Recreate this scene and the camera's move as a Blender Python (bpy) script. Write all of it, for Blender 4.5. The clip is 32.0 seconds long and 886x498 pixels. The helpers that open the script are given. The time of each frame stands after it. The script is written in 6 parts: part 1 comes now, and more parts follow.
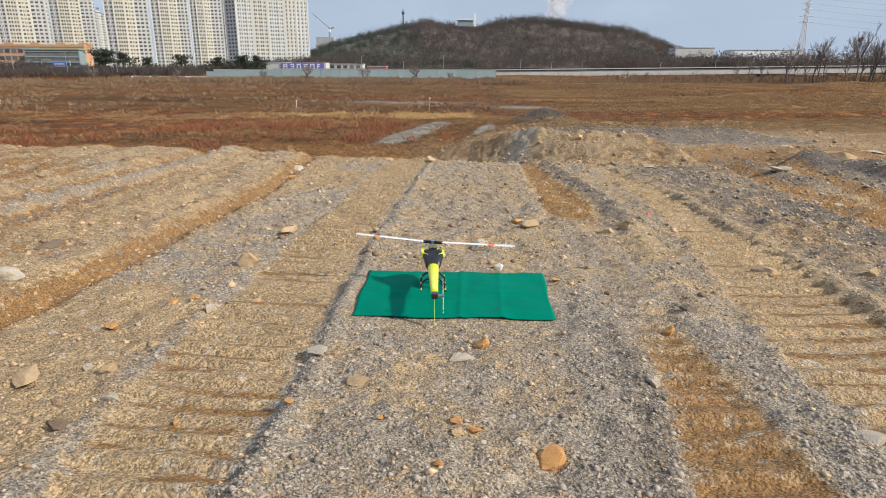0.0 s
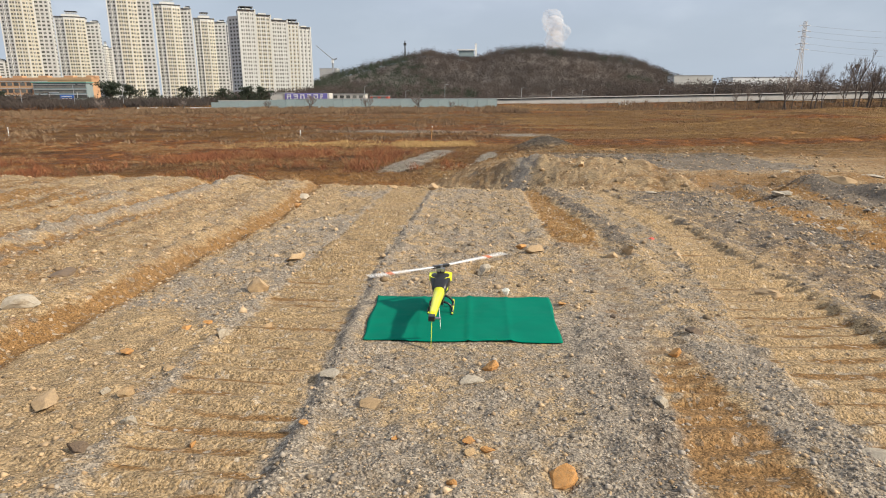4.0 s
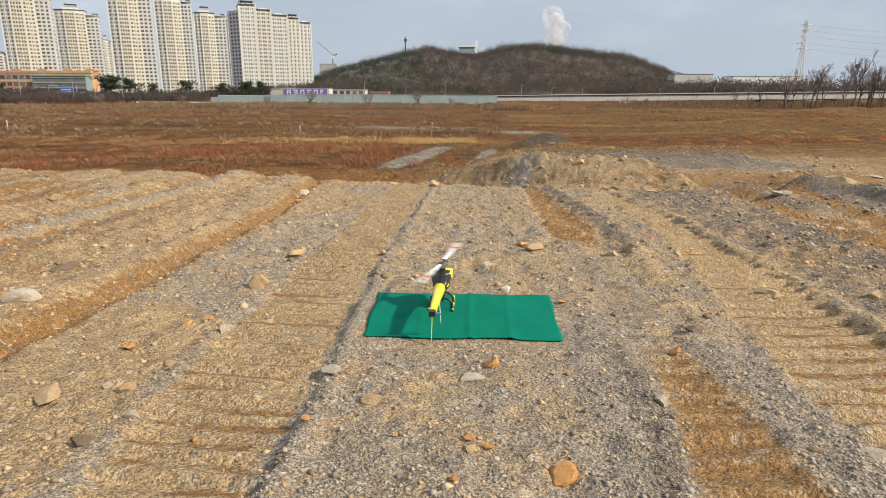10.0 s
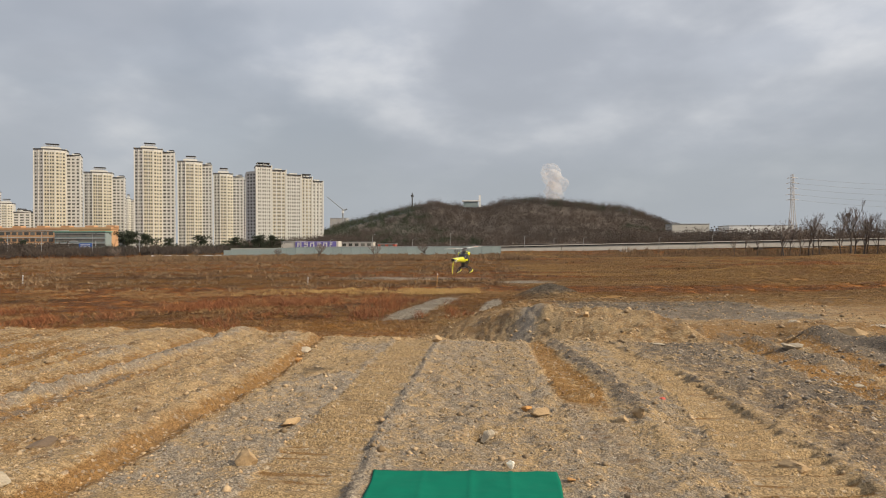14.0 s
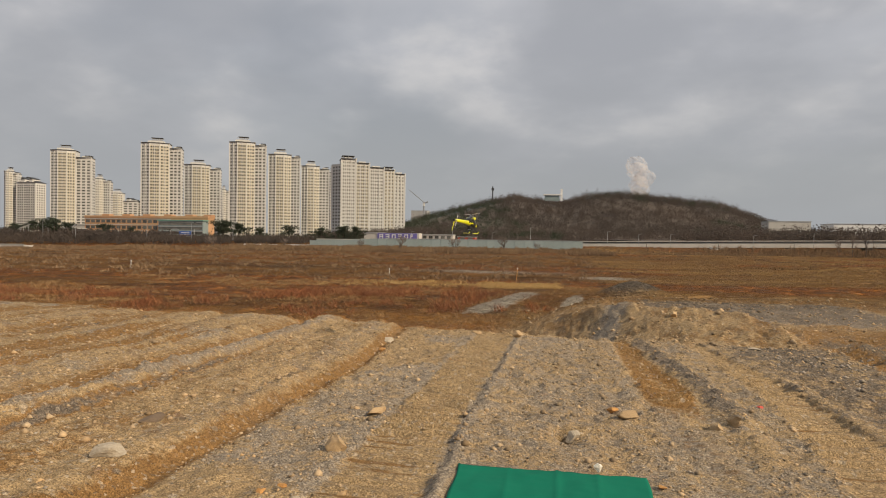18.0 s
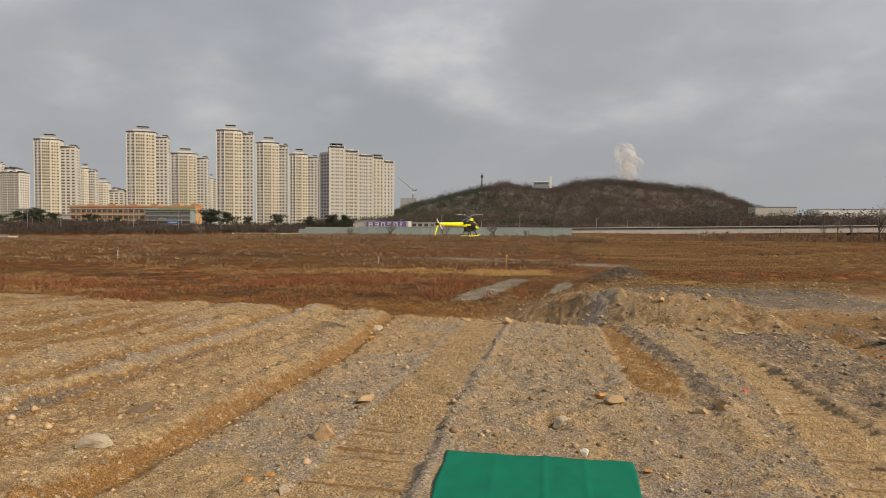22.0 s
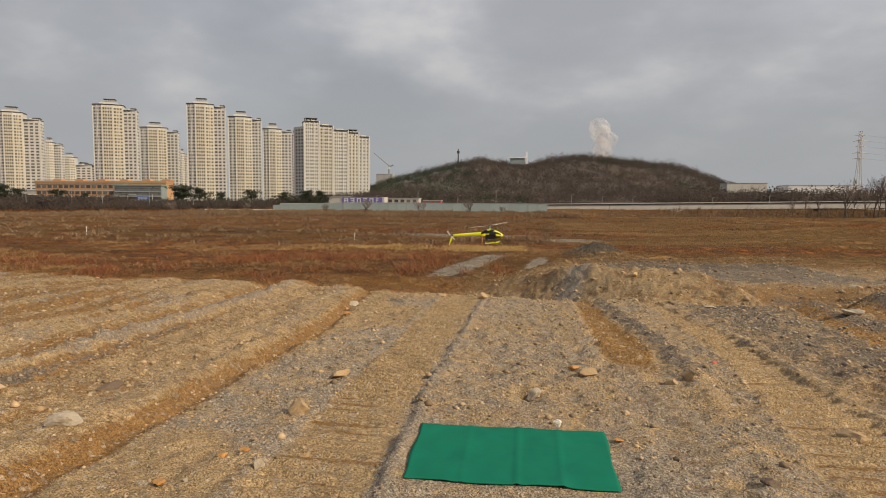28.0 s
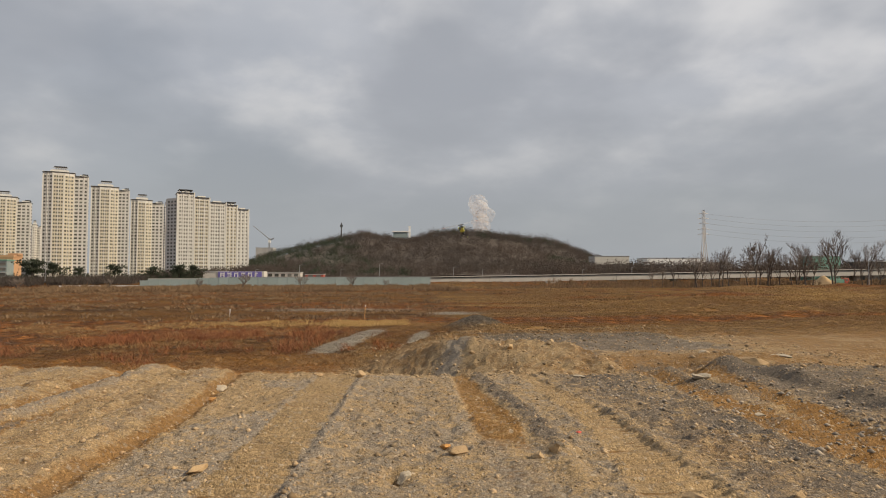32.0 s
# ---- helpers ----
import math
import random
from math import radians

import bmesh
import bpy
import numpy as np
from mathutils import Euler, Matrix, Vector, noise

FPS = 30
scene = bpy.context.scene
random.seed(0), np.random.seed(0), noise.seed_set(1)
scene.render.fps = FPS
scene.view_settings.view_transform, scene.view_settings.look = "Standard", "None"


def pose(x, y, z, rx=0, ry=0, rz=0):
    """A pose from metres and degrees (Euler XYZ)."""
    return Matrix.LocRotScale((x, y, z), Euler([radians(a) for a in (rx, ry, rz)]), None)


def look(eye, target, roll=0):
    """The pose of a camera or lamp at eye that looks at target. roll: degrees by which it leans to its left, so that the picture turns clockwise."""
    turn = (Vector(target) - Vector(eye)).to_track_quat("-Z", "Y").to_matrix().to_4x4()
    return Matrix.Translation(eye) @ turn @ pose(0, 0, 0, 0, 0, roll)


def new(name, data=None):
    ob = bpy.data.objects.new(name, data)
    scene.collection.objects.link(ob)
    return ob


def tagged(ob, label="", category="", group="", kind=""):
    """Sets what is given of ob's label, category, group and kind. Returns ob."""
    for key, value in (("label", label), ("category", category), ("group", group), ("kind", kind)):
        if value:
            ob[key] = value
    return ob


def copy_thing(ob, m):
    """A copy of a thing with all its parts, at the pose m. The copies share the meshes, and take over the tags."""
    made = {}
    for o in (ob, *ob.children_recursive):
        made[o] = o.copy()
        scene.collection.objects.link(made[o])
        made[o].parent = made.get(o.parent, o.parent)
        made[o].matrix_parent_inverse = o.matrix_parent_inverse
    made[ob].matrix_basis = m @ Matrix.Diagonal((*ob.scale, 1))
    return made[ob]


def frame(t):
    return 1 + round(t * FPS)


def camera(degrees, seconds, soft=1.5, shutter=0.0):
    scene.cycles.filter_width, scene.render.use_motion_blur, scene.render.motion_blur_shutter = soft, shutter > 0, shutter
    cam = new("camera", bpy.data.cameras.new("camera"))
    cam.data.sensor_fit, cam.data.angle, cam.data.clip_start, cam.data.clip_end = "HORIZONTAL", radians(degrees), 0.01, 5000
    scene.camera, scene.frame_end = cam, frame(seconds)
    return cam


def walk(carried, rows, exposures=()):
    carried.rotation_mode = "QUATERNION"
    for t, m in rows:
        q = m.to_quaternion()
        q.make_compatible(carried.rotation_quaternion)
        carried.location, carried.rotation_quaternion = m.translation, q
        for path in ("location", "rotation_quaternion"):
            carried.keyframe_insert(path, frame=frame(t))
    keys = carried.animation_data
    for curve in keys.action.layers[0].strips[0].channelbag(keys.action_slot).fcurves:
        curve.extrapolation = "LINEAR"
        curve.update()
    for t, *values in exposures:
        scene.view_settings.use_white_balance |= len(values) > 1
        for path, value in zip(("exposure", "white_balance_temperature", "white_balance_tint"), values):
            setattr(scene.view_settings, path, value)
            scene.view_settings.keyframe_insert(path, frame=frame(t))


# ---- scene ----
cam = camera(72.1, 32.0, soft=1.0, shutter=0.12)
PATH = [
    (0, (0.08, 0.22, 1.659), (0.025, 2.139, 1.095), 0.3),
    (0.5, (0.123, 0.159, 1.652), (0.072, 2.086, 1.116), 0.7),
    (1, (0.095, 0.131, 1.659), (0.067, 2.066, 1.15), -0.0),
    (1.5, (0.075, 0.139, 1.657), (0.04, 2.079, 1.174), -0.0),
    (2, (0.062, 0.145, 1.661), (0.007, 2.087, 1.188), -0.3),
    (2.5, (0.049, 0.14, 1.666), (-0.017, 2.086, 1.209), 0.1),
    (3, (0.047, 0.138, 1.665), (-0.012, 2.083, 1.204), -0.1),
    (3.5, (0.045, 0.134, 1.664), (-0.021, 2.077, 1.192), -0.2),
    (5.5, (0.038, 0.136, 1.667), (-0.015, 2.074, 1.174), -0.1),
    (6, (0.032, 0.132, 1.67), (-0.016, 2.066, 1.165), -0.2),
    (6.5, (0.032, 0.131, 1.666), (-0.016, 2.067, 1.167), -0.1),
    (7, (0.028, 0.119, 1.67), (-0.023, 2.057, 1.179), -0.0),
    (7.5, (0.027, 0.113, 1.671), (-0.021, 2.052, 1.185), 0.0),
    (8, (0.029, 0.113, 1.673), (-0.017, 2.05, 1.18), -0.0),
    (8.5, (0.029, 0.119, 1.67), (-0.015, 2.054, 1.168), 0.1),
    (9, (0.031, 0.121, 1.672), (-0.02, 2.057, 1.171), 0.1),
    (9.5, (0.025, 0.117, 1.672), (-0.03, 2.054, 1.176), 0.3),
    (10, (0.026, 0.124, 1.671), (-0.035, 2.062, 1.183), 0.3),
    (10.5, (0.025, 0.127, 1.675), (-0.04, 2.068, 1.196), 0.2),
    (11, (0.025, 0.153, 1.693), (-0.075, 2.108, 1.281), -0.3),
    (11.5, (0.031, 0.171, 1.73), (-0.102, 2.146, 1.446), -0.9),
    (12, (0.054, 0.152, 1.77), (-0.09, 2.137, 1.567), -1.5),
    (12.5, (0.107, 0.165, 1.791), (0.005, 2.158, 1.667), -0.7),
    (13, (0.143, 0.15, 1.802), (0.034, 2.146, 1.748), -0.2),
    (13.5, (0.084, 0.193, 1.805), (0.009, 2.191, 1.776), -0.1),
    (15.5, (0.105, 0.33, 1.866), (-0.084, 2.319, 1.961), -1.2),
    (16, (0.09, 0.282, 1.852), (-0.143, 2.265, 1.973), -0.8),
    (16.5, (0.069, 0.267, 1.839), (-0.195, 2.248, 1.908), 0.0),
    (17, (0.02, 0.263, 1.831), (-0.269, 2.242, 1.836), 1.4),
    (17.5, (-0.008, 0.293, 1.829), (-0.329, 2.266, 1.8), 1.1),
    (18, (0.006, 0.26, 1.837), (-0.336, 2.23, 1.806), 0.8),
    (18.5, (0.022, 0.25, 1.847), (-0.321, 2.22, 1.801), 0.7),
    (19, (0.019, 0.26, 1.848), (-0.318, 2.231, 1.796), 0.7),
    (19.5, (0.018, 0.265, 1.839), (-0.313, 2.237, 1.78), 0.7),
    (20, (0.023, 0.283, 1.839), (-0.306, 2.254, 1.764), 0.4),
    (20.5, (0.024, 0.271, 1.832), (-0.299, 2.244, 1.763), 0.4),
    (21, (0.031, 0.265, 1.839), (-0.285, 2.239, 1.761), 0.3),
    (21.5, (0.032, 0.27, 1.836), (-0.277, 2.245, 1.764), 0.4),
    (22, (0.03, 0.271, 1.838), (-0.278, 2.246, 1.767), 0.4),
    (22.5, (0.033, 0.261, 1.838), (-0.271, 2.237, 1.764), 0.5),
    (23, (0.026, 0.275, 1.836), (-0.265, 2.252, 1.764), 0.8),
    (23.5, (0.028, 0.272, 1.835), (-0.259, 2.25, 1.76), 0.7),
    (24, (0.029, 0.298, 1.83), (-0.259, 2.275, 1.741), 0.6),
    (24.5, (0.035, 0.253, 1.851), (-0.239, 2.233, 1.783), 1.3),
    (25, (0.034, 0.262, 1.835), (-0.22, 2.244, 1.755), 1.1),
    (25.5, (0.032, 0.292, 1.835), (-0.209, 2.275, 1.738), 1.2),
    (27.5, (0.038, 0.292, 1.827), (-0.201, 2.273, 1.694), 0.7),
    (28, (0.042, 0.29, 1.823), (-0.188, 2.271, 1.674), 0.4),
    (28.5, (0.043, 0.322, 1.816), (-0.179, 2.303, 1.652), 0.2),
    (29, (0.042, 0.334, 1.828), (-0.175, 2.317, 1.674), 0.6),
    (29.5, (0.052, 0.297, 1.867), (-0.159, 2.285, 1.809), 0.5),
    (30, (0.065, 0.245, 1.882), (-0.122, 2.237, 1.889), 0.5),
    (30.5, (0.117, 0.209, 1.92), (0.054, 2.207, 1.983), 0.1),
    (31, (0.144, 0.153, 1.893), (0.206, 2.15, 1.96), -0.1),
    (31.5, (0.181, 0.213, 1.884), (0.299, 2.209, 1.937), -0.0),
    (32, (0.212, 0.235, 1.896), (0.359, 2.227, 1.988), -0.1),
]
EXPOSURES = [(0, 0.32, 5700, 9), (1, 0.34, 5800, 9), (3, 0.35, 6050, 9), (6, 0.35, 6150, 9), (10.4, 0.36, 6200, 9), (11.5, 0.26, 6400, 10), (12, 0.17, 6600, 10), (13, 0.08, 6650, 10), (15.5, -0.11, 6900, 11), (17, -0.17, 7100, 12), (29, -0.18, 7100, 12), (31, -0.18, 6950, 11), (32, -0.18, 6950, 11)]
walk(cam, [(t, look(eye, target, roll)) for t, eye, target, roll in PATH], EXPOSURES)

# ---- world, sun ----
SUN_EL, SUN_AZ = radians(34), radians(112)     # azimuth clockwise from +y
world = bpy.data.worlds.new("world")
scene.world = world
world.use_nodes = True


def build_world():
    nt = world.node_tree
    nt.nodes.clear()
    N, L = nt.nodes.new, nt.links.new
    out, bg = N("ShaderNodeOutputWorld"), N("ShaderNodeBackground")
    sky = N("ShaderNodeTexSky")
    sky.sky_type, sky.sun_disc = "NISHITA", False
    sky.sun_elevation, sky.sun_rotation = SUN_EL, SUN_AZ
    sky.air_density, sky.dust_density = 1.2, 3.0
    dim = N("ShaderNodeVectorMath")
    dim.operation = "SCALE"
    dim.inputs["Scale"].default_value = 0.085
    L(sky.outputs[0], dim.inputs[0])
    tc, sep = N("ShaderNodeTexCoord"), N("ShaderNodeSeparateXYZ")
    L(tc.outputs["Generated"], sep.inputs[0])
    # clouds lie on a layer overhead: the direction divided by its height
    h = N("ShaderNodeMath")
    h.operation = "MAXIMUM"
    h.inputs[1].default_value = 0.0
    L(sep.outputs["Z"], h.inputs[0])
    ha = N("ShaderNodeMath")
    ha.operation = "ADD"
    ha.inputs[1].default_value = 0.34
    L(h.outputs[0], ha.inputs[0])
    inv = N("ShaderNodeMath")
    inv.operation = "DIVIDE"
    inv.inputs[0].default_value = 1.0
    L(ha.outputs[0], inv.inputs[1])
    flat = N("ShaderNodeVectorMath")
    flat.operation = "SCALE"
    L(tc.outputs["Generated"], flat.inputs[0])
    L(inv.outputs[0], flat.inputs["Scale"])

    def clouds(scale, detail, lo, hi, off):
        mp = N("ShaderNodeMapping")
        mp.inputs["Location"].default_value = off
        L(flat.outputs[0], mp.inputs[0])
        n = N("ShaderNodeTexNoise")
        n.inputs["Scale"].default_value, n.inputs["Detail"].default_value = scale, detail
        n.inputs["Roughness"].default_value, n.inputs["Distortion"].default_value = 0.5, 0.1
        L(mp.outputs[0], n.inputs["Vector"])
        r = N("ShaderNodeMapRange")
        r.inputs[1].default_value, r.inputs[2].default_value = lo, hi
        r.interpolation_type = "SMOOTHSTEP"
        L(n.outputs[0], r.inputs[0])
        return r.outputs[0]

    def mix(fac, a, b):
        m = N("ShaderNodeMix")
        m.data_type = "RGBA"
        for s, v in ((0, fac), (6, a), (7, b)):
            if isinstance(v, tuple):
                m.inputs[s].default_value = (*v, 1)
            elif isinstance(v, (int, float)):
                m.inputs[s].default_value = v
            else:
                L(v, m.inputs[s])
        return m.outputs[2]

    bands = clouds(1.5, 5.0, 0.36, 0.64, (6.4, 8.3, 0))
    puffs = clouds(3.4, 6.0, 0.40, 0.70, (1.2, 5.0, 0))
    cover = clouds(0.8, 4.0, 0.34, 0.52, (7.4, 2.2, 0))
    cloud = mix(bands, CLOUD_DARK, CLOUD_MID)
    pf = N("ShaderNodeMath")
    pf.operation = "MULTIPLY"
    L(puffs, pf.inputs[0])
    L(bands, pf.inputs[1])
    cloud = mix(pf.outputs[0], cloud, CLOUD_LIGHT)
    cv = N("ShaderNodeMapRange")
    cv.inputs[3].default_value, cv.inputs[4].default_value = 0.72, 1.0
    L(cover, cv.inputs[0])
    col = mix(cv.outputs[0], dim.outputs[0], cloud)
    # the far cloud deck runs together into a grey veil at the horizon
    veil = N("ShaderNodeMapRange")
    veil.inputs[1].default_value, veil.inputs[2].default_value = 0.03, 0.30
    veil.inputs[3].default_value, veil.inputs[4].default_value = 1.0, 0.0
    L(sep.outputs["Z"], veil.inputs[0])
    col = mix(veil.outputs[0], col, VEIL)
    L(col, bg.inputs[0])
    bg.inputs[1].default_value = 1.0
    L(bg.outputs[0], out.inputs[0])


CLOUD_DARK, CLOUD_MID, CLOUD_LIGHT, VEIL = (0.40, 0.44, 0.51), (0.53, 0.575, 0.655), (0.76, 0.785, 0.83), (0.39, 0.43, 0.475)
build_world()
sun = new("sun", bpy.data.lights.new("sun", "SUN"))
sun.data.energy, sun.data.angle, sun.data.color = 4.5, radians(2.5), (1.0, 0.86, 0.66)
SUN_DIR = Vector((math.sin(SUN_AZ) * math.cos(SUN_EL), math.cos(SUN_AZ) * math.cos(SUN_EL), math.sin(SUN_EL)))
sun.matrix_world = look(SUN_DIR * 60, (0, 0, 0))


# ---- materials ----
def mk(name, c1, c2, scale=4.0, rough=0.8, metal=0.0, bump=0.0, spots=None, spot_scale=30.0, spot_amount=0.3, per="", vary=0.0, coat=0.0, spec=0.5, thin=0.0):
    """Principled surface: two colours by large noise, a third by fine noise, relief, and variation from piece to piece."""
    m = bpy.data.materials.new(name)
    m.use_nodes = True
    nt = m.node_tree
    N, L = nt.nodes.new, nt.links.new
    p = nt.nodes["Principled BSDF"]
    p.inputs["Roughness"].default_value, p.inputs["Metallic"].default_value = rough, metal
    p.inputs["Coat Weight"].default_value, p.inputs["Specular IOR Level"].default_value = coat, spec
    tc = N("ShaderNodeTexCoord")
    n1, n2 = N("ShaderNodeTexNoise"), N("ShaderNodeTexNoise")
    for n, s, d in ((n1, scale, 6.0), (n2, spot_scale, 3.0)):
        n.inputs["Scale"].default_value, n.inputs["Detail"].default_value = s, d
        L(tc.outputs["Object"], n.inputs["Vector"])
    r1 = N("ShaderNodeMapRange")
    r1.inputs[1].default_value, r1.inputs[2].default_value = 0.3, 0.7
    L(n1.outputs[0], r1.inputs[0])
    a = N("ShaderNodeMix")
    a.data_type = "RGBA"
    a.inputs[6].default_value, a.inputs[7].default_value = (*c1, 1), (*c2, 1)
    L(r1.outputs[0], a.inputs[0])
    col = a.outputs[2]
    r2 = N("ShaderNodeMapRange")
    r2.inputs[1].default_value, r2.inputs[2].default_value, r2.inputs[4].default_value = 0.45, 0.75, spot_amount
    L(n2.outputs[0], r2.inputs[0])
    b = N("ShaderNodeMix")
    b.data_type = "RGBA"
    b.inputs[7].default_value = (*(spots or [v * 0.6 for v in c1]), 1)
    L(r2.outputs[0], b.inputs[0])
    L(col, b.inputs[6])
    col = b.outputs[2]
    if per:
        src = N("ShaderNodeObjectInfo").outputs["Random"] if per == "object" else N("ShaderNodeNewGeometry").outputs["Random Per Island"]
        mr = N("ShaderNodeMapRange")
        mr.inputs[3].default_value, mr.inputs[4].default_value = 1 - vary, 1 + vary
        L(src, mr.inputs[0])
        hs = N("ShaderNodeHueSaturation")
        L(mr.outputs[0], hs.inputs["Value"])
        L(col, hs.inputs["Color"])
        col = hs.outputs[0]
    L(col, p.inputs["Base Color"])
    if bump:
        bp = N("ShaderNodeBump")
        bp.inputs["Strength"].default_value, bp.inputs["Distance"].default_value = min(1, bump), 0.3 / spot_scale
        L(n2.outputs[0], bp.inputs["Height"])
        L(bp.outputs[0], p.inputs["Normal"])
    if thin:
        tl, mx = N("ShaderNodeBsdfTranslucent"), N("ShaderNodeMixShader")
        L(col, tl.inputs[0])
        mx.inputs[0].default_value = thin
        L(p.outputs[0], mx.inputs[1])
        L(tl.outputs[0], mx.inputs[2])
        L(mx.outputs[0], nt.nodes["Material Output"].inputs[0])
    return m


def ground_material():
    """Earth: zones of sand, grey crushed stone, orange clay, brown scrub and rust, mixed with pebbles and grain."""
    m = bpy.data.materials.new("earth")
    m.use_nodes = True
    nt = m.node_tree
    N, L = nt.nodes.new, nt.links.new
    p = nt.nodes["Principled BSDF"]
    p.inputs["Roughness"].default_value = 0.95
    p.inputs["Specular IOR Level"].default_value = 0.15
    tc = N("ShaderNodeTexCoord")
    za, zb = N("ShaderNodeVertexColor"), N("ShaderNodeVertexColor")
    za.layer_name, zb.layer_name = "zone_a", "zone_b"
    sa, sb = N("ShaderNodeSeparateColor"), N("ShaderNodeSeparateColor")
    L(za.outputs[0], sa.inputs[0])
    L(zb.outputs[0], sb.inputs[0])

    def noise_out(scale, detail, lo, hi, rough=0.6):
        n = N("ShaderNodeTexNoise")
        n.inputs["Scale"].default_value, n.inputs["Detail"].default_value, n.inputs["Roughness"].default_value = scale, detail, rough
        L(tc.outputs["Object"], n.inputs["Vector"])
        r = N("ShaderNodeMapRange")
        r.inputs[1].default_value, r.inputs[2].default_value = lo, hi
        L(n.outputs[0], r.inputs[0])
        return r.outputs[0]

    def mix(fac, a, b, mode="MIX"):
        x = N("ShaderNodeMix")
        x.data_type, x.blend_type = "RGBA", mode
        for s, v in ((0, fac), (6, a), (7, b)):
            if isinstance(v, tuple):
                x.inputs[s].default_value = (*v, 1)
            elif isinstance(v, (int, float)):
                x.inputs[s].default_value = v
            else:
                L(v, x.inputs[s])
        return x.outputs[2]

    def mul(a, b, c=0.0):
        x = N("ShaderNodeMath")
        x.operation = "MULTIPLY_ADD"
        for s, v in ((0, a), (1, b), (2, c)):
            if isinstance(v, (int, float)):
                x.inputs[s].default_value = v
            else:
                L(v, x.inputs[s])
        return x.outputs[0]

    big, mid, fine, grit = noise_out(0.35, 5, 0.35, 0.65), noise_out(2.6, 6, 0.35, 0.65), noise_out(17, 6, 0.36, 0.64), noise_out(75, 4, 0.35, 0.65)
    far = noise_out(0.045, 6, 0.38, 0.62)
    vo = N("ShaderNodeTexVoronoi")
    vo.inputs["Scale"].default_value = 34
    L(tc.outputs["Object"], vo.inputs["Vector"])
    vs = N("ShaderNodeSeparateColor")
    L(vo.outputs["Color"], vs.inputs[0])
    sand = mix(mid, SAND_A, SAND_B)
    sand = mix(mul(fine, 0.5), sand, SAND_C)
    sand = mix(mul(grit, 0.35), sand, (0.55, 0.44, 0.30))
    vt = N("ShaderNodeTexVoronoi")
    vt.inputs["Scale"].default_value = 62
    L(tc.outputs["Object"], vt.inputs["Vector"])
    vts = N("ShaderNodeSeparateColor")
    L(vt.outputs["Color"], vts.inputs[0])
    stone = mix(vts.outputs[0], STONE_A, STONE_B)
    stone = mix(mul(grit, 0.42), stone, (0.19, 0.165, 0.14))
    clay = mix(fine, CLAY_A, CLAY_B)
    clay = mix(mul(mid, 0.35), clay, (0.28, 0.17, 0.08))
    scrub = mix(far, SCRUB_A, SCRUB_B)
    mp = N("ShaderNodeMapping")
    mp.inputs["Scale"].default_value = (0.14, 1.0, 1.0)
    L(tc.outputs["Object"], mp.inputs[0])
    sn = N("ShaderNodeTexNoise")
    sn.inputs["Scale"].default_value, sn.inputs["Detail"].default_value, sn.inputs["Roughness"].default_value = 0.12, 7, 0.62
    L(mp.outputs[0], sn.inputs["Vector"])
    sr = N("ShaderNodeMapRange")
    sr.inputs[1].default_value, sr.inputs[2].default_value = 0.40, 0.60
    L(sn.outputs[0], sr.inputs[0])
    streak = sr.outputs[0]
    patch, lump = noise_out(0.16, 7, 0.42, 0.60, 0.65), noise_out(0.7, 6, 0.40, 0.62, 0.65)
    scrub = mix(mul(lump, 0.75), scrub, (0.05, 0.027, 0.013))
    scrub = mix(mul(patch, 0.6), scrub, (0.46, 0.215, 0.048))
    scrub = mix(mul(streak, 0.6), scrub, (0.48, 0.215, 0.045))
    scrub = mix(mul(fine, 0.4), scrub, (0.055, 0.035, 0.02))
    open_clay = mix(mul(patch, 0.5), clay, (0.25, 0.108, 0.028))
    open_clay = mix(mul(lump, 0.8), open_clay, (0.50, 0.29, 0.09))
    open_clay = mix(mul(far, 0.5), open_clay, (0.58, 0.33, 0.095))
    open_clay = mix(mul(streak, 0.6), open_clay, (0.17, 0.07, 0.018))
    clay = mix(sb.outputs[2], clay, open_clay)
    rust = mix(lump, (0.42, 0.15, 0.03), (0.13, 0.05, 0.02))
    wet = mix(mid, (0.42, 0.365, 0.29), (0.54, 0.475, 0.39))
    # dark broken stone; the shade painted along track edges uses this colour too
    slag_and_shade = mix(vts.outputs[0], (0.095, 0.078, 0.063), (0.25, 0.208, 0.165))
    # the edges of the zones break up along the grain
    def edge(z, k=1.0):
        s = mul(fine, 0.55, mul(z, 2.0, -1.02))
        s = mul(mid, 0.75, s)
        r = N("ShaderNodeMapRange")
        L(s, r.inputs[0])
        r.inputs[1].default_value, r.inputs[2].default_value, r.inputs[4].default_value = 0.1, 0.75, k
        return r.outputs[0]
    col = mix(edge(sa.outputs[0]), sand, stone)
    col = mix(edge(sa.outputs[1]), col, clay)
    col = mix(edge(sa.outputs[2]), col, scrub)
    col = mix(edge(sb.outputs[0]), col, rust)
    col = mix(edge(sb.outputs[1]), col, wet)
    vb = N("ShaderNodeTexVoronoi")
    vb.inputs["Scale"].default_value = 10
    L(tc.outputs["Object"], vb.inputs["Vector"])
    vbs = N("ShaderNodeSeparateColor")
    L(vb.outputs["Color"], vbs.inputs[0])
    cob, core = N("ShaderNodeMapRange"), N("ShaderNodeMapRange")
    cob.inputs[1].default_value, cob.inputs[2].default_value, cob.inputs[4].default_value = 0.88, 0.9, 0.75
    core.inputs[1].default_value, core.inputs[2].default_value, core.inputs[3].default_value, core.inputs[4].default_value = 0.28, 0.42, 1.0, 0.0
    L(vbs.outputs[1], cob.inputs[0])
    L(vb.outputs["Distance"], core.inputs[0])
    col = mix(mul(cob.outputs[0], core.outputs[0]), col, mix(vbs.outputs[2], (0.15, 0.11, 0.075), (0.55, 0.46, 0.34)))
